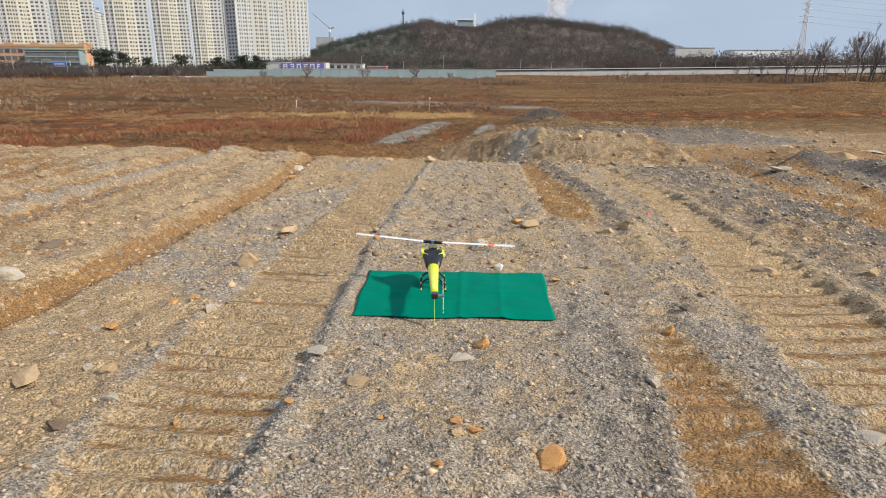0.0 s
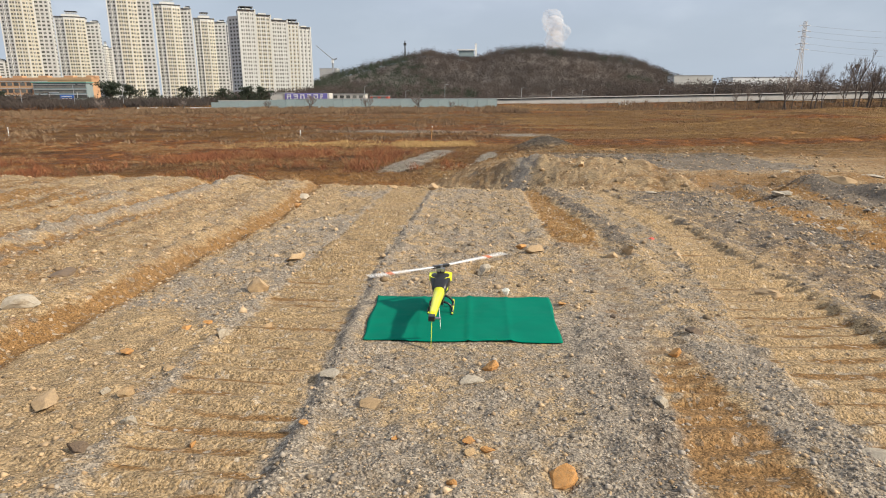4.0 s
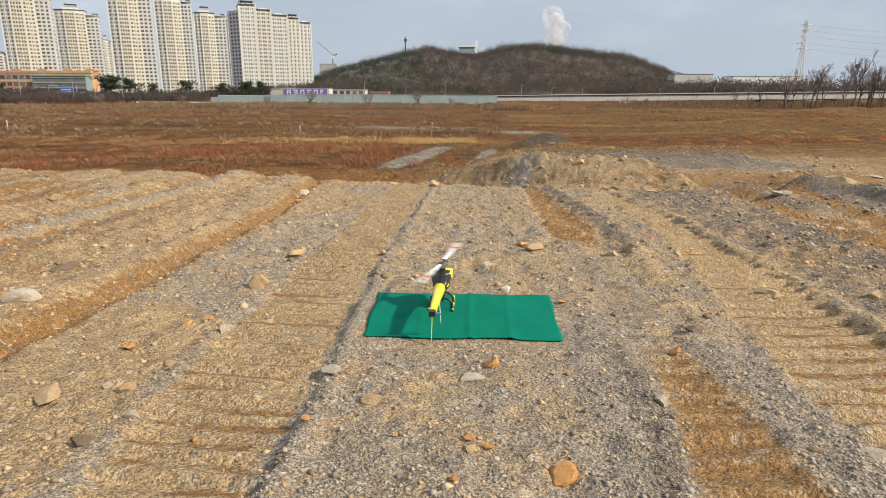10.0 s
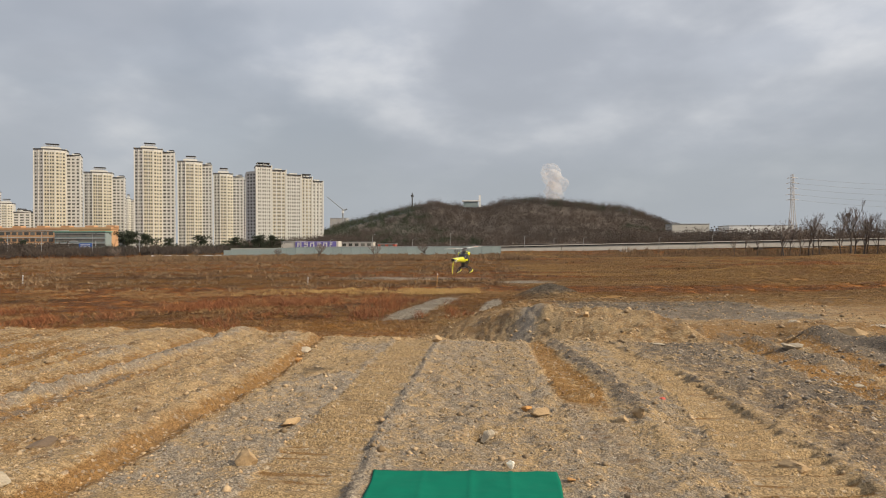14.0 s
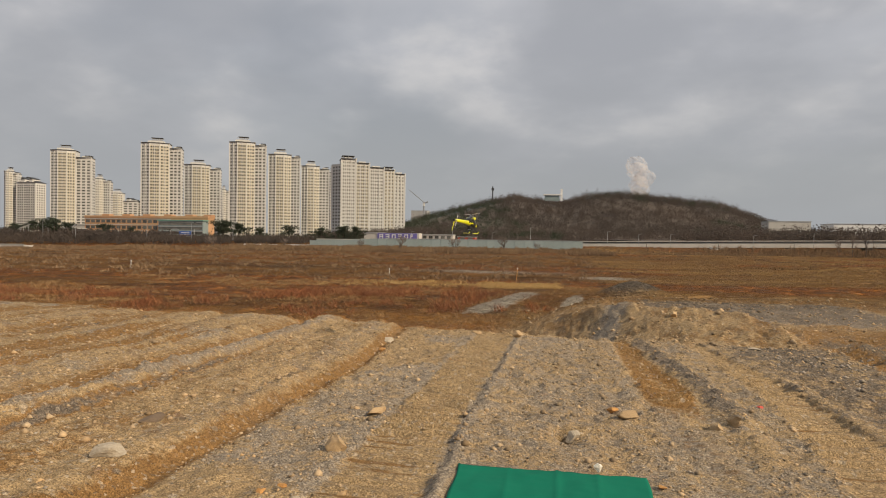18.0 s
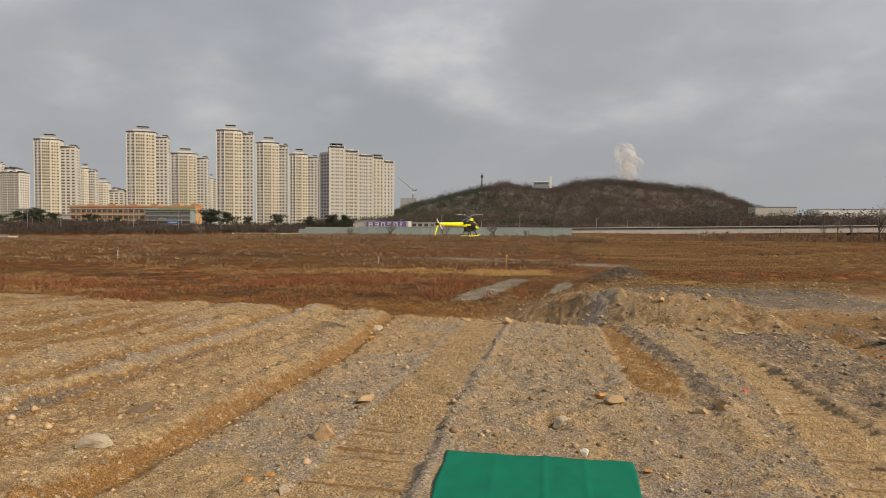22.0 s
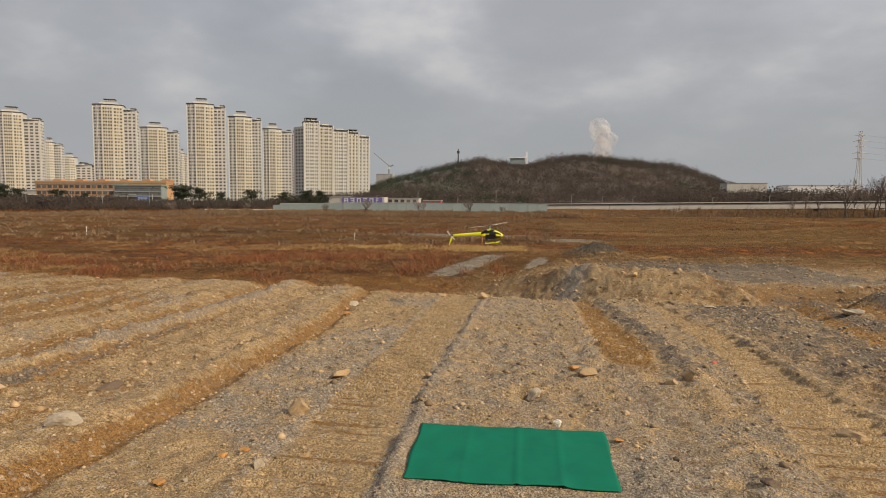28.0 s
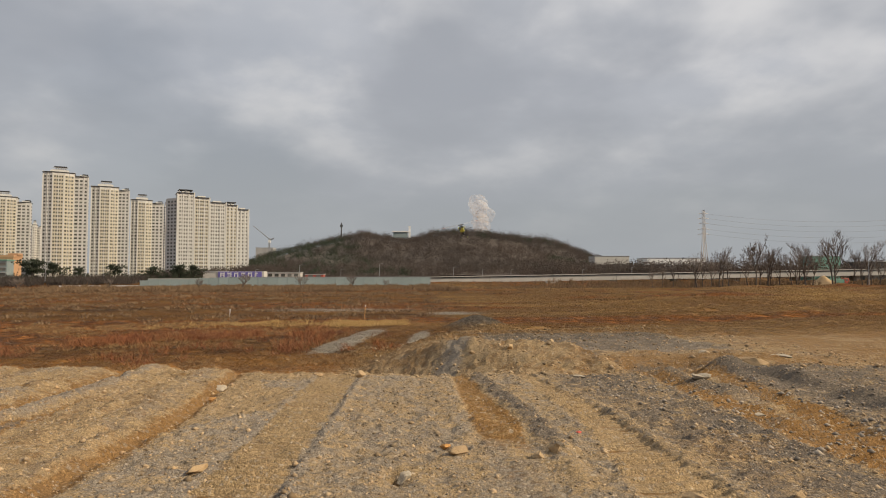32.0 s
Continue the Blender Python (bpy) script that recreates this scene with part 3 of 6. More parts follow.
    f0, f1 = line_x(FAR_L, y) + wob, line_x(FAR_R, y) + wob
    fd = inside(x, f0, f1, 0.12)
    z = z - 0.07 * fd * near + 0.08 * fd * cleats(x, y, 0.25, -0.2) + 0.08 * np.exp(-(((x - f1 - 0.35) / 0.35) ** 2)) * near
    # hole beside the pale stone, and the digs behind the orange stones
    z = z - 0.40 * np.exp(-((((x - 0.18) / 0.12) ** 2 + ((y - 6.62) / 0.13) ** 2) ** 2)) - 0.11 * bump_at(x, y, 0.21, 6.36, 0.13, 0.16) - 0.06 * bump_at(x, y, 0.5, 6.45, 0.22, 0.18) - 0.05 * bump_at(x, y, 0.48, 2.36, 0.08, 0.12)
    z = z - 0.05 * bump_at(x, y, 1.62, 4.42, 0.1, 0.06) - 0.03 * bump_at(x, y, -1.66, 5.05, 0.15, 0.1) + 0.05 * bump_at(x, y, 0.91, 7.25, 0.2, 0.16)
    z = z + 0.035 * (fbm(x, y, 0.8, 3) - 0.5)
    if detail:
        keep = (1 + 0.7 * step(5, 9, y)) * (1 - 0.92 * mat_mask(x, y)) * (1 - 0.82 * np.clip(tr + rut * fill + sd + fd, 0, 1))
        z = z + keep * (0.07 * (fbm(x, y, 3.0, 3) - 0.5) + 0.030 * (vnoise(x, y, 8.5) - 0.5) + 0.026 * (vnoise(x, y, 17) - 0.5))
    # right bank: dug-over ground with ridges of dark stone, and a small dark cone beside the big rock
    hr = step(4.5, 8.5, x) * step(6, 10, y)
    z = z + 0.10 * hr * step(0.35, 0.75, fbm(x, y, 0.45, 3)) + 0.25 * step(9, 12, x) * step(3, 8, y)
    for pts, hh, wd, y0, y1 in ((DARK_A, 0.26, 0.42, 10, 16.8), (DARK_B, 0.20, 0.4, 12.6, 16.8)):
        z = z + hh * np.exp(-(((x - line_x(pts, y)) / wd) ** 2)) * (0.5 + 0.9 * vnoise(x, y, 1.3)) * step(y0 - 0.8, y0 + 0.4, y) * step(y1 + 0.5, y1 - 0.5, y)
    z = z + 0.32 * bump_at(x, y, 8.95, 16.3, 0.5, 0.45)
    # beyond the rim: the low field
    rim = rim_y(x)
    field = -2.5 + 0.55 * (fbm(x, y, 0.035, 4) - 0.5) + 0.18 * (fbm(x, y, 0.35, 3) - 0.5) * step(17, 24, y)
    rightness = step(6, 40, x - 0.05 * y)
    field = field - 3.2 * step(-100, -250, x) * step(120, 225, y)
    field = field + rightness * (2.4 * (fbm(x * 0.45, y, 0.07, 4) - 0.45) + 2.0 * np.abs(fbm(x * 0.4, y, 0.22, 3) - 0.5)) * step(35, 60, y) * step(230, 150, y)
    field = field + 1.0 * step(0.5, 0.62, fbm(x * 0.35, y, 0.05, 3)) * step(30, 60, x) * step(50, 80, y) * step(215, 170, y)
    field = field + (2.3 + 3.2 * step(-100, -250, x)) * step(238, 290, y) + 1.5 * bump_at(x, y, 150, 197, 60, 7) * (0.6 + 0.6 * vnoise(x, y, 0.12))
    fall = step(0.0, 3.2, y - rim)
    z = z * (1 - fall) + field * fall
    # the second dump, past the rim: a tan berm in front, a hollow beside it, a grey floor behind, a flank down to the field
    edge = np.interp(y, [p[0] for p in FLANK], [p[1] for p in FLANK]) + 0.5 * (vnoise(x, y, 0.35) - 0.5)
    top = -0.80 - 0.022 * np.clip(y - 23, 0, 40) + 0.16 * (fbm(x, y, 0.4, 3) - 0.5)
    d = y - np.interp(x, [p[0] for p in CREST_Y], [p[1] for p in CREST_Y]) + 0.25 * (vnoise(x, y, 0.9) - 0.5)
    crest = np.interp(x, [p[0] for p in CREST_H], [p[1] for p in CREST_H])
    top = top + crest * np.where(d < 0, np.clip(1 + d / 2.7, 0, 1), np.exp(-((d / 1.1) ** 2)))
    top = top - 0.42 * bump_at(x, y, 8.0, 18.9, 1.7, 0.8) + 0.20 * bump_at(x, y, 11.5, 19.5, 1.6, 1.0)
    dump = step(0.0, 4.6, x - edge) ** 0.8 * step(-0.6, 0.9, y - rim) * step(44, 33, y - 0.5 * np.clip(x - 9, 0, 30))
    z = z * (1 - dump) + top * dump
    z = z + 1.25 * bump_at(x, y, 6.6, 50, 2.3, 2.6) + 0.5 * bump_at(x, y, 10.5, 47, 3.5, 2.0)
    if detail:
        z = z + step(15.5, 18, y) * step(60, 25, y) * (0.10 * (fbm(x, y, 0.55, 3) - 0.5) + 0.13 * (fbm(x, y, 1.8, 3) - 0.5) + 0.09 * (vnoise(x, y, 4.5) - 0.5) + 0.07 * (vnoise(x, y, 8.5) - 0.5))
        z = z + step(25, 40, y) * step(200, 90, y) * (0.16 + 0.26 * rightness) * (fbm(x * 0.6, y, 0.9, 3) - 0.5)
    return z


def gz(x, y, detail=False):
    return float(ground_z(np.array([x]), np.array([y]), detail)[0])


def zones(x, y):
    """How much of grey stone, clay, scrub, rust and wet mud lies at each place."""
    rim = rim_y(x)
    on = step(0.4, -0.4, y - rim)
    off = 1 - on
    n1, n2, n3 = fbm(x, y, 0.55, 4), fbm(x, y, 0.16, 4), fbm(x, y, 1.9, 3)
    a0, a1, b = line_x(TRACK_A, y), line_x(RIDGE, y), line_x(BERM, y)
    r0, r1, s0, s1 = line_x(RUT_L, y), line_x(RUT_R, y), line_x(SAND_L, y), line_x(SAND_R, y)
    f0, f1 = line_x(FAR_L, y), line_x(FAR_R, y)
    stone = (0.40 + 0.25 * (n1 - 0.5)) * inside(x, a1 - 0.1, r0 + 0.1, 0.3) + 0.5 * inside(x, b + 0.2, a0 - 0.1, 0.25) * step(0.42, 0.6, n1)
    stone = stone + 0.6 * np.exp(-(((x - r0 + 0.25) / 0.2) ** 2)) * step(5.5, 3.5, y) + (0.36 + 0.3 * step(5.0, 3.4, y) + 0.4 * (n3 - 0.5)) * inside(x, r1 - 0.02, s0 + 0.05, 0.15)
    stone = stone + 0.62 * step(s1 - 0.05, s1 + 0.12, x) * (0.25 + 0.6 * n1) + 0.4 * inside(x, r0, r1, 0.2) * step(3.4, 4.6, y) * step(9.0, 7.4, y)
    stone = stone + 0.55 * np.exp(-(((x - a1 - 0.03) / 0.06) ** 2)) + 0.35 * step(-5.2, -6.5, x) * step(0.5, 0.62, n1)
    stone = stone + 0.45 * np.exp(-(((x - a0 + 0.06) / 0.1) ** 2))
    w = line_x(WEST, y)
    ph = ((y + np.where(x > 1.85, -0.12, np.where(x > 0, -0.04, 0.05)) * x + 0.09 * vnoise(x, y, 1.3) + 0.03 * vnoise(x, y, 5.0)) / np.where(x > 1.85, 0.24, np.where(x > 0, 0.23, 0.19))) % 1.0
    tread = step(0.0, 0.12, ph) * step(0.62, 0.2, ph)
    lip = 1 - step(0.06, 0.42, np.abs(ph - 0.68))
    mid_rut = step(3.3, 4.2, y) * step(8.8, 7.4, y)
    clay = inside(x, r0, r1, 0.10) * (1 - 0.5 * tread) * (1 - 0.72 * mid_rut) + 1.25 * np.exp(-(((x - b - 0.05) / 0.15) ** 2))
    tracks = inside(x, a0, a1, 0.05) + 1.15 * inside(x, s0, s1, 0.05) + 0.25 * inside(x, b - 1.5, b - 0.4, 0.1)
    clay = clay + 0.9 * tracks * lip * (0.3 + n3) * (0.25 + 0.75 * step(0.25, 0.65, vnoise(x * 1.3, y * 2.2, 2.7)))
    u = x - w
    strip, thin = vnoise(u * 1.9, y * 0.11, 1.0), vnoise(u * 4.6 + 40, y * 0.16, 1.0)
    west = step(0.1, -0.5, x - b)
    clay = clay + west * (0.18 + 0.85 * step(0.45, 0.2, strip) + 0.7 * step(0.38, 0.12, thin))
    stone = stone + west * (0.4 * step(0.5, 0.8, thin) * (0.4 + n1) + 0.25 * step(0.55, 0.85, strip))
    for shift in (-0.7, -2.6, -4.6, -7.0):
        clay = clay + 0.35 * np.exp(-(((x - w - shift) / 0.22) ** 2)) * (0.3 + n1)
    clay = clay + 1.1 * (inside(x, f0, f0 + 0.6, 0.1) + inside(x, f1 - 0.5, f1, 0.1)) * (0.45 + 0.7 * n3) + 0.35 * np.exp(-(((x - line_x(WEST, y) + 0.7) / 0.35) ** 2))
    clay = clay + step(s1 + 0.1, s1 + 0.6, x) * (0.30 + 0.5 * (n2 - 0.5))
    stone, clay = stone * on, clay * on
    crest_y = np.interp(x, [p[0] for p in CREST_Y], [p[1] for p in CREST_Y])
    floor = inside(x, 4.2, 13.0, 0.8) * step(0.6, 1.6, y - crest_y) * step(21.5, 23, y) * step(33, 29, y + 1.5 * (n1 - 0.5))
    apex = np.exp(-(((x - 2.3 + 0.28 * (22.3 - y)) / 0.55) ** 2)) * step(17.6, 18.6, y) * step(24, 22.5, y)
    patches = bump_at(x, y, 6.4, 50, 2.4, 2.8) + inside(x, 6.5, 17, 2.0) * bump_at(x, y, 11, 43.5, 8, 1.5)
    grey2 = np.clip(floor + apex + patches + 0.5 * bump_at(x, y, 0.4, 21, 0.6, 1.2), 0, 1)
    stone = stone + off * grey2 * (0.5 + 0.7 * n1)
    left = step(9, -3, x - 0.04 * y + 6 * (n2 - 0.5))
    dumpy = inside(x, -2.5, 22, 2.0) * step(42, 33, y)
    face = inside(x, 2.4, 6.5, 0.3) * step(0.5, -0.3, y - crest_y)
    hollow = bump_at(x, y, 8.0, 18.8, 1.9, 1.1)
    clay = clay + off * (1 - left) * (0.65 + 0.75 * n2) * (1 - dumpy) + off * dumpy * (1 - grey2) * (0.40 + 0.55 * (n1 - 0.4) - 0.15 * face + 0.5 * hollow + 0.7 * step(27.5, 31, y))
    far = step(100, 190, y)
    scrub = off * np.clip(left * (1 - dumpy) * (0.55 + 0.7 * n2) + 0.6 * (1 - dumpy) * step(0.58, 0.64, fbm(x * 0.2, y, 0.09, 4)) * step(30, 55, y) + 0.8 * far * left * step(0.4, 0.6, n2), 0, 1)
    rust = off * left * (bump_at(x, y, -13, 51, 9, 5) + 1.2 * bump_at(x, y, -27, 45, 11, 4)) * (0.5 + 0.8 * n1) + 0.7 * off * (1 - dumpy) * step(0.53, 0.62, fbm(x * 0.22, y, 0.08, 4)) * step(26, 34, y)
    wet = off * (1.35 * np.exp(-((np.abs((x + 3.0 - 0.18 * (y - 42)) / 0.95) ** 3 + ((y - 43) / 7.5) ** 4))) + 1.2 * np.exp(-(((x - 1.5 - 0.12 * (y - 42)) / 0.55) ** 2 + ((y - 44) / 4.5) ** 4)) + 0.55 * bump_at(x, y, -8, 84, 13, 6) + 0.7 * bump_at(x, y, 7, 75, 4, 3)) * (0.75 + 0.5 * n1)
    mud = off * step(24, 40, y)
    bank = sum(np.exp(-(((x - line_x(pts, y)) / 0.36) ** 2)) * step(y0 - 0.6, y0 + 0.4, y) for pts, y0 in ((DARK_A, 10), (DARK_B, 12.6)))
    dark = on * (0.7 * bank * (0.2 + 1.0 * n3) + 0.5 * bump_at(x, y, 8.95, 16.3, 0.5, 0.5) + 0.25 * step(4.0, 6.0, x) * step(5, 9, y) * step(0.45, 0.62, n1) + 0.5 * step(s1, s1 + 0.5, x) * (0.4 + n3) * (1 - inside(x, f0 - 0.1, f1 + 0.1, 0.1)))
    # shade of the sand track's edge painted in, and dark stone beside the rut
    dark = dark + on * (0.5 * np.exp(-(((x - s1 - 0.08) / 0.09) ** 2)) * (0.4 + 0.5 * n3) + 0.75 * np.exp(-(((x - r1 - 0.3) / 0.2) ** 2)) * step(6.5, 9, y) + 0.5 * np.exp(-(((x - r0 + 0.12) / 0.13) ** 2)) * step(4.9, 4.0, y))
    # darker west grooves, and a ridge's shade painted as a thin line at a1
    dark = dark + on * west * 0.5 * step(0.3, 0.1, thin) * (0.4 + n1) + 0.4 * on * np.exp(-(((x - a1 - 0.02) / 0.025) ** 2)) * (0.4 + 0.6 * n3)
    dark = dark + off * (bump_at(x, y, 6.6, 50, 2.3, 2.6) * (0.5 + n1) + 0.55 * floor * (0.4 + n1) + 0.12 * apex + 0.6 * hollow + dumpy * 0.3 * step(0.45, 0.7, n3) * (1 - face))
    return np.stack([stone, clay, scrub, dark], 1).clip(0, 1), np.stack([rust, wet, mud], 1).clip(0, 1)


def grow(start, first, rate, end):
    out, s = [start], first
    while abs(out[-1]) < end:
        s *= rate
        out.append(out[-1] + s)
    return out[1:]


def build_ground():
    fine = 0.045
    xs = list(np.arange(-3.6, 3.6001, 0.032))
    side = [3.6 + 0.045 * (k + 1) for k in range(70)]
    side += grow(side[-1], fine, 1.05, 4000)
    xs = [-v for v in side[::-1]] + xs + side
    ys = list(np.arange(1.5, 8.0, 0.023)) + list(np.arange(8.0, 17.0, 0.04))
    ys = sorted(-v for v in grow(-1.5, 0.08, 1.16, 3500)) + ys + grow(ys[-1], fine, 1.026, 260)
    ys += grow(ys[-1], 6.0, 1.12, 4500)
    xs, ys = np.array(xs), np.array(sorted(ys))
    X, Y = np.meshgrid(xs, ys)
    x, y = X.ravel(), Y.ravel()
    z = np.empty_like(x)
    za, zb = np.empty((len(x), 4)), np.empty((len(x), 3))
    for i in range(0, len(x), 100000):
        s = slice(i, i + 100000)
        z[s] = ground_z(x[s], y[s])
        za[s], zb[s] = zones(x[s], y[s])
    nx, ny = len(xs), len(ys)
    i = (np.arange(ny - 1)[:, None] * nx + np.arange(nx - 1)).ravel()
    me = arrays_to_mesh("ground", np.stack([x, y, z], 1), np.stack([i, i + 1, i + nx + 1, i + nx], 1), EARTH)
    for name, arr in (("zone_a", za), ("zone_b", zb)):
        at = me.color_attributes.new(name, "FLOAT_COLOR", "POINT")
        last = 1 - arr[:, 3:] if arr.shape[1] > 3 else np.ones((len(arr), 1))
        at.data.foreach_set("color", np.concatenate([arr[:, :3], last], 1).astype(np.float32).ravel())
    me.polygons.foreach_set("use_smooth", [True] * len(me.polygons))
    tagged(new("ground", me), "rutted sandy building ground with gravel, clay tracks and scrub", "ground", kind="structure")


build_ground()


def scatter_stones(name, n, where, size, material, label, seed):
    """Many small stones in one mesh; each is a squashed, uneven octahedron."""
    g = np.random.default_rng(seed)
    x, y = where(g, n)
    beds = inside(x, line_x(TRACK_A, y), line_x(RIDGE, y)) + inside(x, line_x(RUT_L, y), line_x(RUT_R, y)) + inside(x, line_x(SAND_L, y), line_x(SAND_R, y))
    k = (mat_mask(x, y) < 0.02) & (g.random(n if len(x) == n else len(x)) > 0.93 * beds * (y < 16))
    x, y = x[k], y[k]
    n = len(x)
    z = ground_z(x, y)
    s = size(g, n)
    base = np.array([(1, 0, 0), (-1, 0, 0), (0, 1, 0), (0, -1, 0), (0, 0, 0.7), (0, 0, -0.6)])
    a = g.random(n) * math.tau
    jit = 0.65 + 0.7 * g.random((n, 6, 1))
    v = base[None] * jit * s[:, None, None]
    c, sn = np.cos(a)[:, None], np.sin(a)[:, None]
    vx, vy = v[..., 0] * c - v[..., 1] * sn, v[..., 0] * sn + v[..., 1] * c
    v = np.stack([vx + x[:, None], vy + y[:, None], v[..., 2] + (z + s * 0.15)[:, None]], 2).reshape(-1, 3)
    f = np.array([(0, 2, 4), (2, 1, 4), (1, 3, 4), (3, 0, 4), (2, 0, 5), (1, 2, 5), (3, 1, 5), (0, 3, 5)])
    f = (f[None] + 6 * np.arange(n)[:, None, None]).reshape(-1, 3)
    tagged(new(name, arrays_to_mesh(name, v, f, material)), label, "gravel", kind="stuff")


def near_strip(g, n):
    y = 1.3 + 15 * g.random(n) ** 1.6
    return (g.random(n) - 0.5) * (4.5 + 1.45 * y), y


def stony(g, n):
    x, y = near_strip(g, n * 4)
    w = zones(x, y)[0][:, 0]
    k = g.random(len(x)) < w
    return x[k][:n], y[k][:n]


def dump_strip(g, n):
    return g.random(n) * 18 - 2, 16 + 24 * g.random(n) ** 1.3


scatter_stones("gravel", 52000, near_strip, lambda g, n: 0.0025 + 0.0048 * g.random(n) + 0.018 * g.random(n) ** 22, GRAVEL, "loose tan and pale gravel strewn over sandy earth", 3)
scatter_stones("gravel", 46000, stony, lambda g, n: 0.0025 + 0.0052 * g.random(n) + 0.018 * g.random(n) ** 18, GRAVEL_GREY, "grey crushed stone lying along the tracks", 4)
scatter_stones("gravel", 15000, lambda g, n: ((g.random(n) - 0.5) * 26, 4.5 + 12 * g.random(n)), lambda g, n: 0.008 + 0.012 * g.random(n) + 0.035 * g.random(n) ** 9, GRAVEL, "loose tan stones and clods further out on the rutted ground", 8)
scatter_stones("gravel", 9000, dump_strip, lambda g, n: 0.012 + 0.022 * g.random(n) + 0.08 * g.random(n) ** 18, GRAVEL, "broken stone on the dumped earth heaps", 5)
scatter_stones("gravel", 1500, lambda g, n: (4.5 + 7 * g.random(n), 7 + 8 * g.random(n)), lambda g, n: 0.015 + 0.05 * g.random(n) ** 3, GRAVEL_GREY, "dark broken stone on the dug-over bank", 6)


# ---- mat ----
def build_mat():
    nu, nv = 70, 56
    bm, g = bmesh.new(), []
    c = [Vector((*p, 0)) for p in MAT]
    for j in range(nv + 1):
        for i in range(nu + 1):
            u, v = i / nu, j / nv
            p = (c[0] * (1 - u) + c[1] * u) * (1 - v) + (c[3] * (1 - u) + c[2] * u) * v
            p.x += 0.007 * math.sin(v * 9 + 1) * (1 if i in (0, nu) else 0)
            p.y += 0.009 * math.sin(u * 13) * (1 if j in (0, nv) else 0)
            fold = 0.009 * math.exp(-((u - 0.53) / 0.012) ** 2) + 0.007 * math.exp(-((u - 0.74) / 0.012) ** 2) + 0.005 * math.exp(-((u - 0.27) / 0.012) ** 2) + 0.002 * math.exp(-((v - 0.5) / 0.015) ** 2)
            wave = 0.010 * noise.noise(Vector((u * 5, v * 4, 2))) + 0.005 * noise.noise(Vector((u * 13, v * 10, 7)))
            g.append(bm.verts.new((p.x, p.y, 0.016 + fold + wave)))
    for v, z in zip(g, ground_z(np.array([v.co.x for v in g]), np.array([v.co.y for v in g]), False)):
        v.co.z += float(z)
    for j in range(nv):
        for i in range(nu):
            k = j * (nu + 1) + i
            bm.faces.new((g[k], g[k + 1], g[k + nu + 2], g[k + nu + 1]))
    got = bmesh.ops.extrude_face_region(bm, geom=bm.faces[:])
    for e in got["geom"]:
        if isinstance(e, bmesh.types.BMVert):
            e.co.z -= 0.006
    bmesh.ops.recalc_face_normals(bm, faces=bm.faces[:])
    tagged(link_bm("landing_mat", bm, CLOTH, smooth=True), "green cloth landing mat with fold creases lying on gravel", "mat")


build_mat()

# ---- the model helicopter: nose along +y, skids at z = 0 ----
HUB_Z = 0.372


def loft(bm, rings, mi=lambda i, k: 0):
    vs = [[bm.verts.new(p) for p in r] for r in rings]
    n = len(vs[0])
    for i in range(len(vs) - 1):
        for k in range(n):
            bm.faces.new((vs[i][k], vs[i][(k + 1) % n], vs[i + 1][(k + 1) % n], vs[i + 1][k])).material_index = mi(i, k)
    bm.faces.new(vs[0][::-1])
    bm.faces.new(vs[-1])
    return bm


def ring(y, cz, rx, rz, n=20, p=2.4):
    out = []
    for k in range(n):
        a = math.tau * k / n
        c, s = math.cos(a), math.sin(a)
        out.append((rx * math.copysign(abs(c) ** (2 / p), c), y, cz + rz * math.copysign(abs(s) ** (2 / p), s)))
    return out


def blade_bm(length, root, chord, thick, m0=0.62, m1=0.76):
    """A rotor blade along +x: white with a coloured band towards the tip."""
    bm, cuts = bmesh.new(), [root, root + 0.04, m0 * length, m0 * length + 0.001, m1 * length, m1 * length + 0.001, length * 0.97, length]
    rings_ = []
    for q, x in enumerate(cuts):
        c = chord * (0.55 if q == 0 else 1.0 if q < 6 else 0.9 if q == 6 else 0.5)
        t = thick * (1.2 if q == 0 else 0.9)
        rings_.append([(x, -c * 0.35, 0), (x, -c * 0.1, t), (x, c * 0.3, t * 0.7), (x, c * 0.65, 0), (x, c * 0.3, -t * 0.4), (x, -c * 0.1, -t * 0.6)])
    return loft(bm, rings_, lambda i, k: 1 if i in (3,) else 0)


